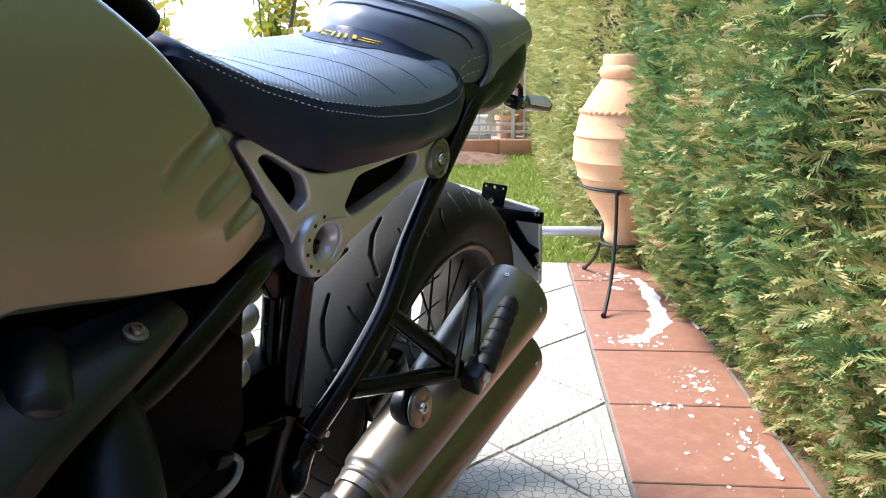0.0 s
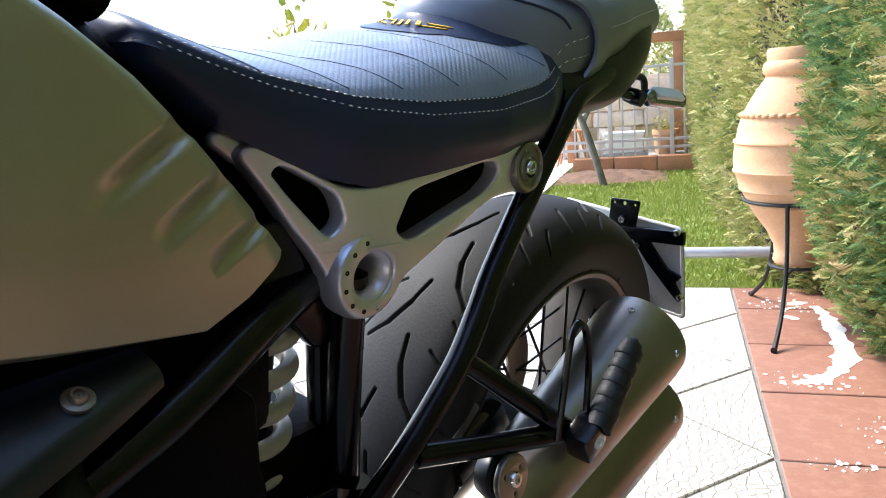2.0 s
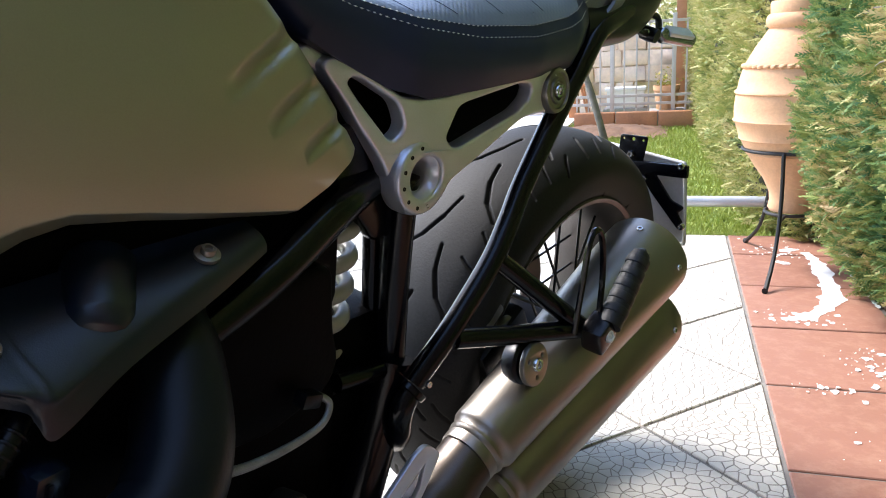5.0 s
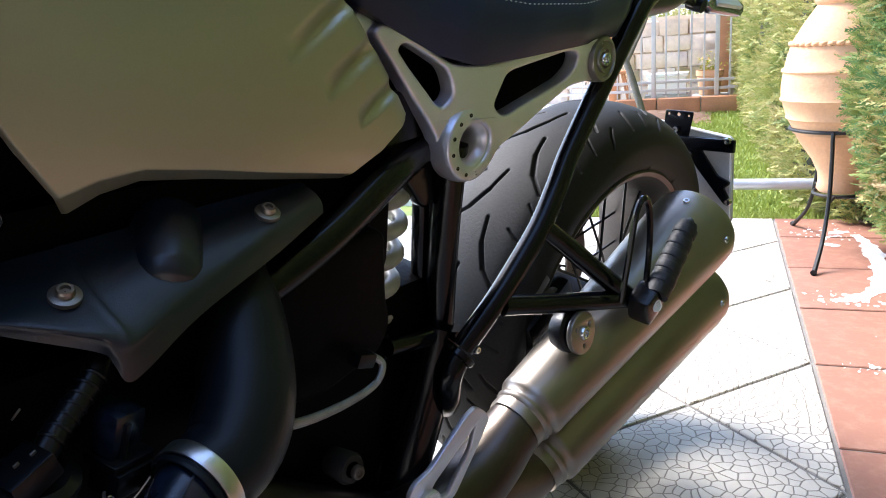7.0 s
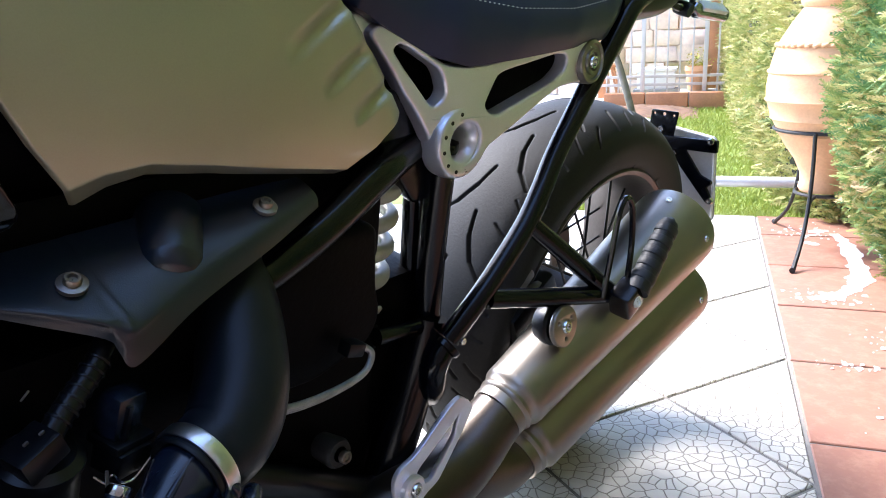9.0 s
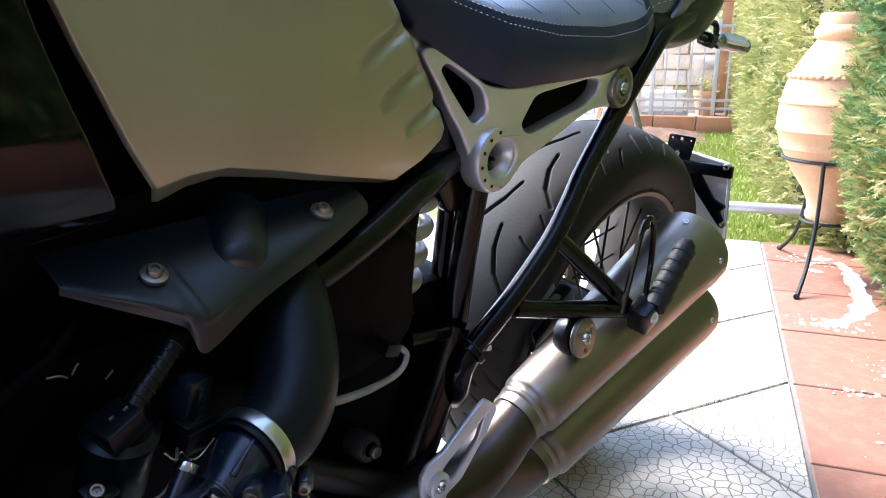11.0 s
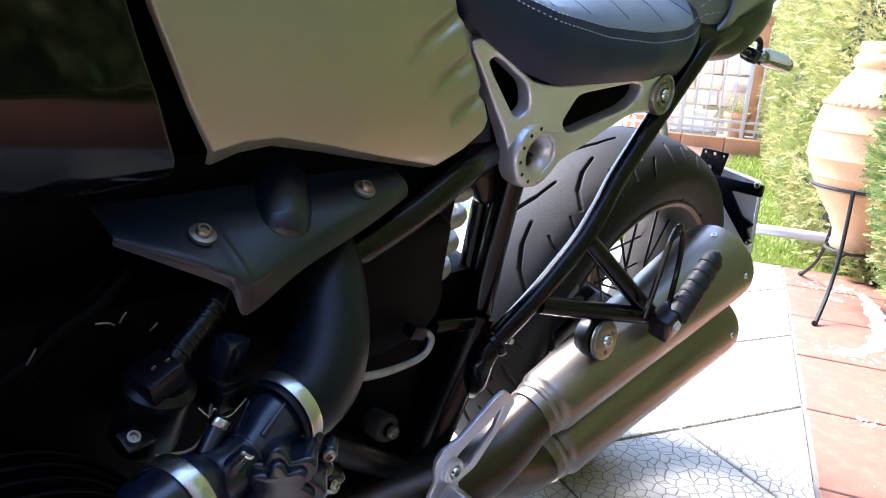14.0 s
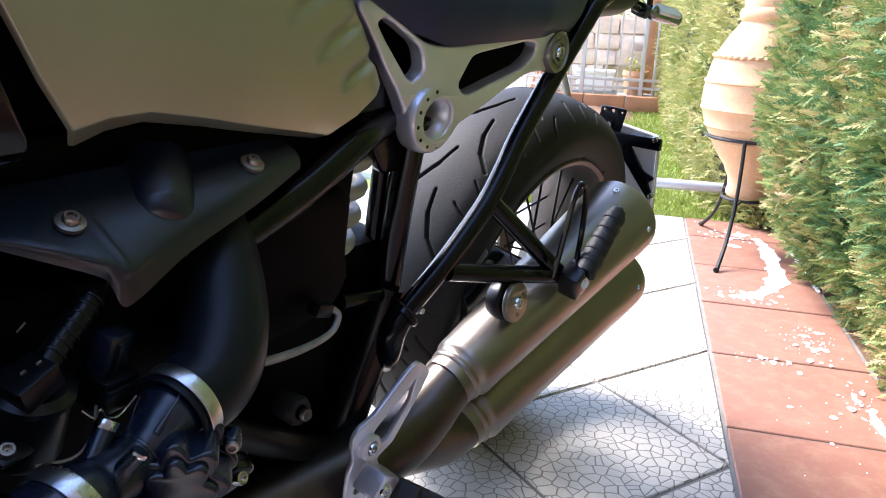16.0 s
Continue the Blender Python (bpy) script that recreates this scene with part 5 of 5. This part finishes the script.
# ---------------------------------------------------------------- garden: hedge, lawn, tree, fence
def foliage(name, colours, rough=0.65, trans=0.25):
    m = bpy.data.materials.new(name)
    m.use_nodes = True
    n, l = m.node_tree.nodes, m.node_tree.links
    b = n["Principled BSDF"]
    b.inputs["Roughness"].default_value = rough
    b.inputs["Specular IOR Level"].default_value = 0.3
    geo = n.new("ShaderNodeNewGeometry")
    ramp = n.new("ShaderNodeValToRGB")
    ramp.color_ramp.elements[0].color, ramp.color_ramp.elements[1].color = (*colours[0], 1), (*colours[-1], 1)
    for k, c in enumerate(colours[1:-1]):
        e = ramp.color_ramp.elements.new((k + 1) / (len(colours) - 1))
        e.color = (*c, 1)
    tex = n.new("ShaderNodeTexNoise")
    tex.inputs["Scale"].default_value = 3.5
    tex.inputs["Detail"].default_value = 3
    l.new(geo.outputs["Position"], tex.inputs["Vector"])
    mix = n.new("ShaderNodeMath")
    mix.operation = "MULTIPLY_ADD"
    l.new(geo.outputs["Random Per Island"], mix.inputs[0])
    mix.inputs[1].default_value = 0.62
    sub = n.new("ShaderNodeMath")
    sub.operation = "MULTIPLY_ADD"
    l.new(tex.outputs["Fac"], sub.inputs[0])
    sub.inputs[1].default_value, sub.inputs[2].default_value = 1.1, -0.38
    l.new(sub.outputs[0], mix.inputs[2])
    l.new(mix.outputs[0], ramp.inputs[0])
    l.new(ramp.outputs[0], b.inputs["Base Color"])
    tr = n.new("ShaderNodeBsdfTranslucent")
    l.new(ramp.outputs[0], tr.inputs["Color"])
    ms = n.new("ShaderNodeMixShader")
    ms.inputs[0].default_value = trans
    l.new(b.outputs[0], ms.inputs[1])
    l.new(tr.outputs[0], ms.inputs[2])
    l.new(ms.outputs[0], n["Material Output"].inputs[0])
    return m


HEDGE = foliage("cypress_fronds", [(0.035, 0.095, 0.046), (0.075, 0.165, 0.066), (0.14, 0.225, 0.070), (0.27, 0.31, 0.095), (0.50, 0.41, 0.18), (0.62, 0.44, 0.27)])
# same fronds, with sunlight on the far hedge put into paler colours
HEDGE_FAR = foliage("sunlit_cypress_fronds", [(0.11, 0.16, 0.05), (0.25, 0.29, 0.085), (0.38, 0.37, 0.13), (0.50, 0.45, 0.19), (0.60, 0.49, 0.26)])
HEDGE_SHADE = mat("hedge_inner_shade", (0.022, 0.026, 0.012), 0.95, 0, 0.5, 6, 0.8, 40)
GRASS = foliage("grass_blades", [(0.20, 0.26, 0.04), (0.29, 0.34, 0.07), (0.38, 0.41, 0.12)])
LEAF = foliage("yellow_green_leaves", [(0.12, 0.18, 0.02), (0.28, 0.30, 0.04), (0.42, 0.34, 0.06), (0.40, 0.22, 0.05)], 0.45, 0.4)
BARK = mat("grey_bark", (0.17, 0.145, 0.12), 0.9, 0, 0.3, 14, 0.8, 60)
WHITE_PATCH = mat("white_patch_surface", (0.85, 0.84, 0.80), 0.8, 0, 0.06, 25, 0.4, 150)
STONE = mat("pale_rubble", (0.84, 0.69, 0.54), 0.9, 0, 0.2, 3, 0.6, 30)


def hedge_x(y, z):
    base = float(np.interp(y, [-2.5, -1.2, 0.2, 0.42, 0.62, 0.72, 0.80, 1.08, 1.2, 1.5, 2.5, 7], [0.27, 0.215, 0.185, 0.15, 0.145, 0.24, 0.40, 0.40, 0.22, 0.10, 0.03, -0.05]))
    hollow = 0.17 * max(0.0, 1 - abs(y - 0.44) / 0.16) * max(0.0, 1 - z / 0.16)
    foot = hollow + 0.20 * max(0.0, 1 - z / 0.45) ** 1.1 if y < 1.2 else 0.04 * max(0.0, 1 - z / 0.2)
    bump = 0.055 * noise.noise((y * 2.2, z * 2.2, 1.7)) + 0.035 * noise.noise((y * 6, z * 6, 8.1))
    return base + foot - bump


def frond_template(rng, leaflets):
    """A flat spray: a stem with tapering leaflets on both sides, in its own plane (u along, v across)."""
    pts, tris = [(0, 0)], []
    stem = [0]
    for k in range(leaflets):
        t = (k + 1) / leaflets
        pts.append((t, 0))
        s = len(pts) - 1
        for sgn in (-1, 1):
            ln = (0.34 * (1 - t) + 0.13) * rng.uniform(0.75, 1.25)
            pts.append((t - 0.06 + 0.75 * ln, sgn * ln * 0.62))
            pts.append((t - 0.13, sgn * 0.012))
            tris.append((stem[-1], len(pts) - 2, s) if sgn > 0 else (s, len(pts) - 2, stem[-1]))
            pts.pop()
        stem.append(s)
    return np.array(pts), tris


def fronds(name, spots, size, material, label, category, leaflets=5, seed=3, spread=0.75):
    """One mesh of many sprays. spots: rows of place and outward direction."""
    rng = random.Random(seed)
    kinds = [frond_template(rng, leaflets) for _ in range(6)]
    verts, faces = [], []
    base = 0
    for p, out in spots:
        d = Vector(out) + Vector((rng.gauss(0, spread), rng.gauss(0, spread), rng.gauss(0.15, spread)))
        d.normalize()
        side = d.cross(Vector((rng.gauss(0, 1), rng.gauss(0, 1), rng.gauss(0, 1)))).normalized()
        nrm = d.cross(side)
        ln = size * rng.uniform(0.6, 1.35)
        k = kinds[rng.randrange(6)]
        bend = rng.uniform(-0.3, 0.3)
        for u, v in k[0]:
            q = p + d * (u * ln) + side * (v * ln) + nrm * (bend * u * u * ln)
            verts.append((q.x, q.y, q.z))
        faces.extend([(a + base, b + base, c + base) for a, b, c in k[1]])
        base += len(k[0])
    me = bpy.data.meshes.new(name)
    me.from_pydata(verts, [], faces)
    me.materials.append(material)
    return tagged(new(name, me), label, category, kind="stuff")


def build_hedge():
    rng = random.Random(5)
    near, far = [], []
    while len(near) < 62000:
        y, z = rng.uniform(-1.42, 1.25), 2.3 * rng.random() ** 1.25
        x = hedge_x(y, z) + abs(rng.gauss(0, 0.035)) - 0.01
        near.append((Vector((x, y, z + 0.01)), (-1, -0.15, 0.25)))
    while len(far) < 30000:
        y, z = 1.15 + 5.6 * rng.random() ** 1.15, 2.7 * rng.random() ** 1.1
        x = hedge_x(y, z) + abs(rng.gauss(0, 0.04)) - 0.01
        far.append((Vector((x, y, z)), (-1, -0.4, 0.25)))
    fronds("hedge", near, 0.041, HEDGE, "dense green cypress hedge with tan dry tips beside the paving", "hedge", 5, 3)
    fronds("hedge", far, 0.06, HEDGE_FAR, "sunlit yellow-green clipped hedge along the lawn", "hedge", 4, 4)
    # dark sheets behind the fronds block light and give the inner shade
    for name, y0, y1, z1, label in (("hedge_inner_shade", -1.42, 1.25, 2.3, "dark sheet for the shade inside the cypress hedge"), ("hedge_inner_shade", 1.2, 6.8, 2.7, "dark sheet for the shade inside the clipped hedge")):
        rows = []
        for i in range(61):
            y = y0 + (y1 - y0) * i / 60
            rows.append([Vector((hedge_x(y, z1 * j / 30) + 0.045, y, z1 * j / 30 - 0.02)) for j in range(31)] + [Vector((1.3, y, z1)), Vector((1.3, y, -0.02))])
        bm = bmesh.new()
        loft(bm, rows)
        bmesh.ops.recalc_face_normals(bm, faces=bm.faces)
        tagged(part(name, bm, HEDGE_SHADE, None), label, "hedge", kind="stuff")
    # dry twigs poking out of the near face
    for k in range(7):
        y, z = -0.85 + 0.13 * k, 0.75 + 0.10 * math.sin(2.1 * k)
        x = hedge_x(y, z) + 0.02
        ob = tube("dry_twig", [(x, y, z), (x - 0.03, y + 0.03, z + 0.012), (x - 0.05, y + 0.07, z + 0.015), (x - 0.055, y + 0.11, z + 0.005)], [0.0022, 0.0018, 0.0014, 0.0008], BARK, None, seg=5)
        tagged(ob, "bare brown twig sticking out of the hedge", "twig", group="dry twigs in the hedge")


build_hedge()


def build_lawn():
    rng = random.Random(9)
    verts, faces = [], []
    for _ in range(26000):
        y = 1.30 + 4.0 * rng.random() ** 1.4
        x = rng.uniform(-1.12, 0.22)
        h, a = rng.uniform(0.018, 0.036), rng.uniform(0, 6.28)
        w = rng.uniform(0.002, 0.004) * (1 + 0.3 * y)
        dx, dy = rng.gauss(0, 0.015), rng.gauss(0, 0.015)
        b = len(verts)
        verts += [(x - w * math.cos(a), y - w * math.sin(a), -0.03), (x + w * math.cos(a), y + w * math.sin(a), -0.03), (x + dx, y + dy, h - 0.03)]
        faces.append((b, b + 1, b + 2))
    me = bpy.data.meshes.new("grass")
    me.from_pydata(verts, [], faces)
    me.materials.append(GRASS)
    tagged(new("grass", me), "short bright green lawn grass", "grass", kind="stuff")


build_lawn()


# irregular white patches on the clay tiles
def patch_along(pts, width, seed):
    rng = random.Random(seed)
    line = spline([(x, y, 0) for x, y in pts], 26)
    bm = bmesh.new()
    left, right = [], []
    for i, p in enumerate(line):
        d = (line[min(i + 1, len(line) - 1)] - line[max(i - 1, 0)]).normalized()
        s = Vector((-d.y, d.x, 0))
        t = i / (len(line) - 1)
        swing = 0.78 + 0.26 * math.sin(i * 0.21 + seed) * math.sin(i * 0.083 + 2 * seed) + 0.08 * math.sin(i * 0.6)
        w = width * (0.35 + 0.65 * math.sin(math.pi * min(0.97, max(0.03, t)))) * max(0.12, swing * rng.uniform(0.94, 1.07))
        left.append(bm.verts.new(p + s * w + Vector((0, 0, 0.0013))))
        right.append(bm.verts.new(p - s * w * rng.uniform(0.85, 1.1) + Vector((0, 0, 0.0013))))
    for i in range(len(line) - 1):
        bm.faces.new((left[i], right[i], right[i + 1], left[i + 1]))
    bmesh.ops.recalc_face_normals(bm, faces=bm.faces)
    ext = bmesh.ops.extrude_face_region(bm, geom=bm.faces[:])
    for v in ext["geom"]:
        if isinstance(v, bmesh.types.BMVert):
            v.co.z -= 0.0012
    bmesh.ops.recalc_face_normals(bm, faces=bm.faces)
    return tagged(part("white_patch", bm, WHITE_PATCH, None, smooth=False), "irregular white patch on clay tiles", "stain", group="lime splashes on the paving")


def flecks(name, cx, cy, sx, sy, n, seed):
    rng = random.Random(seed)
    bm = bmesh.new()
    for _ in range(n):
        x, y, r = rng.gauss(cx, sx), rng.gauss(cy, sy), 0.0012 + 0.008 * rng.random() ** 4
        if not 0.01 < x < 0.335:
            continue
        k = rng.randrange(5, 8)
        vs = [bm.verts.new((x + r * rng.uniform(0.5, 1.3) * math.cos(6.283 * i / k), y + 1.3 * r * rng.uniform(0.5, 1.3) * math.sin(6.283 * i / k), 0.0012)) for i in range(k)]
        bm.faces.new(vs)
    thicken(bm, 0.001)
    return tagged(part(name, bm, WHITE_PATCH, None, smooth=False), "scattered white flecks on clay tiles", "stain", kind="stuff")


patch_along([(0.235, 1.06), (0.250, 0.98), (0.254, 0.90), (0.251, 0.75), (0.240, 0.60), (0.198, 0.49), (0.140, 0.42), (0.085, 0.40)], 0.034, 1)
patch_along([(0.160, 1.07), (0.190, 1.09), (0.222, 1.10)], 0.022, 2)
patch_along([(0.135, 0.95), (0.150, 0.93), (0.172, 0.92)], 0.018, 6)
for k in range(7):
    y = 1.12 - 0.088 * k
    patch_along([(0.331 + 0.0012 * k, y), (0.333 + 0.0012 * k, y - 0.035), (0.332 + 0.0012 * k, y - 0.072)], 0.0105, 20 + k)
flecks("white_flecks", 0.16, 1.08, 0.06, 0.05, 60, 11)
flecks("white_flecks", 0.13, 0.42, 0.05, 0.03, 50, 12)
flecks("white_flecks", 0.235, 0.13, 0.035, 0.06, 70, 13)
flecks("white_flecks", 0.13, -0.02, 0.03, 0.012, 26, 14)
flecks("white_flecks", 0.285, -0.20, 0.012, 0.06, 46, 15)
flecks("white_flecks", 0.20, -0.30, 0.08, 0.12, 26, 16)
patch_along([(0.292, -0.20), (0.290, -0.25), (0.296, -0.31)], 0.013, 5)
patch_along([(0.235, 0.09), (0.250, 0.085), (0.262, 0.10)], 0.008, 7)

# soil bed with the little tree
bm = bmesh.new()
bmesh.ops.create_grid(bm, x_segments=40, y_segments=30, size=0.5)
for v in bm.verts:
    v.co = Vector((-0.72 + v.co.x * 0.95, 4.75 + v.co.y * 0.75, -0.02 + 0.06 * max(0, 1 - (2 * v.co.x) ** 2) * max(0, 1 - (2 * v.co.y) ** 2) + 0.02 * noise.noise((v.co.x * 20, v.co.y * 20, 0))))
tagged(part("flower_bed", bm, SOIL, None), "bed of reddish brown soil under a small tree", "soil", kind="stuff")


def tree(x, y):
    ob = empty("tree", "small grey leaning tree trunk with forked limbs in a soil bed", "tree", pose(x, y, -0.03))
    tube("trunk", [(0, 0, 0), (-0.02, 0, 0.10), (-0.10, 0, 0.38), (-0.15, 0, 0.52)], [0.034, 0.028, 0.026, 0.024], BARK, ob, seg=12)
    tube("limb", [(-0.15, 0, 0.51), (-0.20, 0, 0.66), (-0.30, 0.05, 0.95), (-0.34, 0.05, 1.3)], [0.022, 0.018, 0.014, 0.008], BARK, ob, seg=10)
    tube("limb", [(-0.14, 0, 0.50), (-0.08, 0, 0.62), (0.02, 0.02, 0.86), (0.05, 0.0, 1.2)], [0.02, 0.016, 0.012, 0.007], BARK, ob, seg=10)
    return ob


tree(-0.72, 4.30)


def shrub(x, y, h, n, seed, label):
    """An upright shrub of large pointed leaves on thin stems."""
    rng = random.Random(seed)
    ob = empty("shrub", label, "shrub", pose(x, y, -0.03))
    tips = []
    for k in range(7):
        a = rng.uniform(0, 6.28)
        r = rng.uniform(0.1, 0.42)
        top = Vector((r * math.cos(a), r * math.sin(a), h * rng.uniform(0.7, 1.02)))
        tube("stem", [(0, 0, 0), (top.x * 0.35, top.y * 0.35, top.z * 0.5), tuple(top)], [0.016, 0.010, 0.004], BARK, ob, seg=6)
        tips.append(top)
    bm = bmesh.new()
    for _ in range(n):
        top = rng.choice(tips)
        t = rng.uniform(0.35, 1.04)
        p = Vector((top.x * t * t ** 0.3, top.y * t * t ** 0.3, top.z * t)) + Vector((rng.gauss(0, 0.05), rng.gauss(0, 0.05), rng.gauss(0, 0.04)))
        d = Vector((rng.gauss(0, 1), rng.gauss(0, 1), rng.gauss(0.7, 0.6))).normalized()
        s = d.cross(Vector((rng.gauss(0, 1), rng.gauss(0, 1), rng.gauss(0, 1)))).normalized()
        nn = d.cross(s)
        ln, w = rng.uniform(0.06, 0.11), rng.uniform(0.016, 0.027)
        v = [bm.verts.new(p + d * (ln * a) + s * (w * b) + nn * (0.012 * c)) for a, b, c in ((0, 0, 0), (0.35, 0.9, 0.5), (0.7, 0.7, 0.6), (1, 0, 0), (0.7, -0.7, 0.6), (0.35, -0.9, 0.5), (0.5, 0, -0.1))]
        for i in range(6):
            bm.faces.new((v[i], v[(i + 1) % 6], v[6]))
    part("crown", bm, LEAF, ob)
    return ob


shrub(-1.62, 2.5, 1.5, 420, 4, "leafy yellow-green shrub behind the motorcycle")
shrub(-2.25, 2.6, 1.30, 300, 6, "sparse yellow-green shrub behind the motorcycle")


# fence, sleepers, rubble wall, flower pot, pergola
def fence():
    ob = empty("fence", "grey metal bar fence on a timber edging", "fence", pose(0, 5.25, 0))
    for z in (0.17, 0.24, 0.86):
        part("rail", box(bmesh.new(), (-2.0, -0.012, z - 0.012), (0.1, 0.012, z + 0.012), 0.003), GREY_STEEL, ob)
    for k in range(20):
        x = -1.98 + 0.104 * k
        thick = 0.018 if k % 5 == 2 else 0.007
        part("post" if thick > 0.01 else "bar", box(bmesh.new(), (x - thick, -thick, 0.10), (x + thick, thick, 0.92 if thick > 0.01 else 0.86), 0.002), GREY_STEEL, ob)


fence()
for k in range(3):
    ob = tagged(part("timber_sleeper", box(bmesh.new(), (-1.05 + 0.36 * k, 5.08, -0.03), (-0.70 + 0.36 * k, 5.20, 0.11), 0.008), WOOD, None), "reddish timber sleeper edging the lawn", "timber", group="timber sleepers along the lawn")
rng = random.Random(2)
wallob = wall("wall_garden", (-3.0, 6.3, -0.05), (0.6, 6.5, 0.80), STONE, "low pale rubble garden wall", "wall")
for r in range(5):
    x = -2.4 + 0.1 * (r % 2)
    while x < 0.3:
        w = rng.uniform(0.14, 0.30)
        me = box(bmesh.new(), (x, 6.275, 0.0 + 0.155 * r), (x + w - 0.015, 6.31, 0.145 + 0.155 * r), 0.012)
        for v in me.verts:
            v.co += Vector((rng.gauss(0, 0.006), rng.gauss(0, 0.004), rng.gauss(0, 0.006)))
        part("stone", me, STONE, wallob)
        x += w
fp = empty("flower_pot", "terracotta flower pot with orange flowers by the fence", "flower pot", pose(-0.27, 5.42, 0.0))
part("pot", lathe(bmesh.new(), [(0.0005, 0.10), (0.085, 0.10), (0.105, 0.26), (0.115, 0.27), (0.115, 0.31), (0.100, 0.31), (0.095, 0.28), (0.0005, 0.28)], seg=32), TERRACOTTA, fp)
rng = random.Random(8)
bm = bmesh.new()
for _ in range(160):
    p = Vector((rng.gauss(0, 0.05), rng.gauss(0, 0.05), 0.31 + abs(rng.gauss(0, 0.06))))
    a, s = rng.uniform(0, 6.28), rng.uniform(0.008, 0.02)
    v = [bm.verts.new(p + Vector((s * math.cos(a + k * 2.1), s * math.sin(a + k * 2.1), rng.gauss(0, 0.008)))) for k in range(3)]
    bm.faces.new(v)
tagged(part("plant", bm, LEAF, fp), kind="stuff")
base = tagged(part("plinth", box(bmesh.new(), (-0.42, 5.3, -0.03), (-0.1, 5.6, 0.10), 0.01), CONCRETE, None), "low concrete plinth under a flower pot", "plinth")
perg = empty("pergola", "orange-brown timber pergola frame behind the fence", "pergola", pose(0, 5.9, 0))
part("beam", box(bmesh.new(), (-1.2, -0.05, 1.08), (-0.10, 0.05, 1.17), 0.006), WOOD, perg)
part("post", box(bmesh.new(), (-0.20, -0.05, -0.03), (-0.11, 0.05, 1.08), 0.006), WOOD, perg)
part("post", box(bmesh.new(), (-1.20, -0.05, -0.03), (-1.11, 0.05, 1.08), 0.006), WOOD, perg)


def bush_mass(name, cx, cy, cz, rx, rz, n, seed, label):
    rng = random.Random(seed)
    spots = []
    for _ in range(n):
        a, b = rng.uniform(0, 6.28), rng.uniform(-1, 1)
        r = rng.uniform(0.6, 1.0) * (1 + 0.25 * noise.noise((a, b * 2, seed)))
        d = Vector((math.cos(a) * math.sqrt(1 - b * b), math.sin(a) * math.sqrt(1 - b * b), b))
        spots.append((Vector((cx + rx * r * d.x, cy + rx * r * d.y, cz + rz * r * d.z)), tuple(d)))
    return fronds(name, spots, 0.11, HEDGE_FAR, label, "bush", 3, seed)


bush_mass("bush", -0.75, 7.6, 1.15, 0.8, 0.55, 2500, 21, "pale green bushes beyond the garden wall")

# things beyond the fence
trough = empty("planter", "white rectangular planter with shrubs behind the fence", "planter", pose(-0.64, 5.7, 0))
bm = box(bmesh.new(), (-0.17, -0.09, 0.10), (0.17, 0.09, 0.26), 0.012)
part("body", bm, PLASTER, trough)
part("lip", box(bmesh.new(), (-0.185, -0.105, 0.26), (0.185, 0.105, 0.29), 0.006), PLASTER, trough)
part("base", box(bmesh.new(), (-0.20, -0.12, -0.03), (0.20, 0.12, 0.10), 0.006), CONCRETE, trough)
stool = empty("stool", "small wooden folding stool behind the fence", "stool", pose(-1.12, 5.7, -0.03))
part("seat", box(bmesh.new(), (-0.13, -0.10, 0.34), (0.13, 0.10, 0.365), 0.005), WOOD, stool)
for sx in (-1, 1):
    for sy in (-1, 1):
        tube("leg", [(sx * 0.15, sy * 0.10, 0.0), (sx * 0.07, sy * 0.08, 0.34)], 0.011, WOOD, stool, seg=8, straight=True)
brick = tagged(part("edging_brick", box(bmesh.new(), (0.353, 0.52, -0.03), (0.50, 0.60, 0.035), 0.006), SOIL, None), "brown edging brick at the foot of the hedge", "brick")
bm = bmesh.new()
bmesh.ops.create_grid(bm, x_segments=12, y_segments=80, size=0.5)
for v in bm.verts:
    v.co = Vector((0.45 + 0.19 * v.co.x, -0.6 + 3.6 * v.co.y, -0.012 + 0.012 * noise.noise((v.co.x * 9, v.co.y * 40, 2))))
tagged(part("soil_strip", bm, SOIL, None), "bare brown soil at the foot of the hedge", "soil", kind="stuff")


lay_floor()
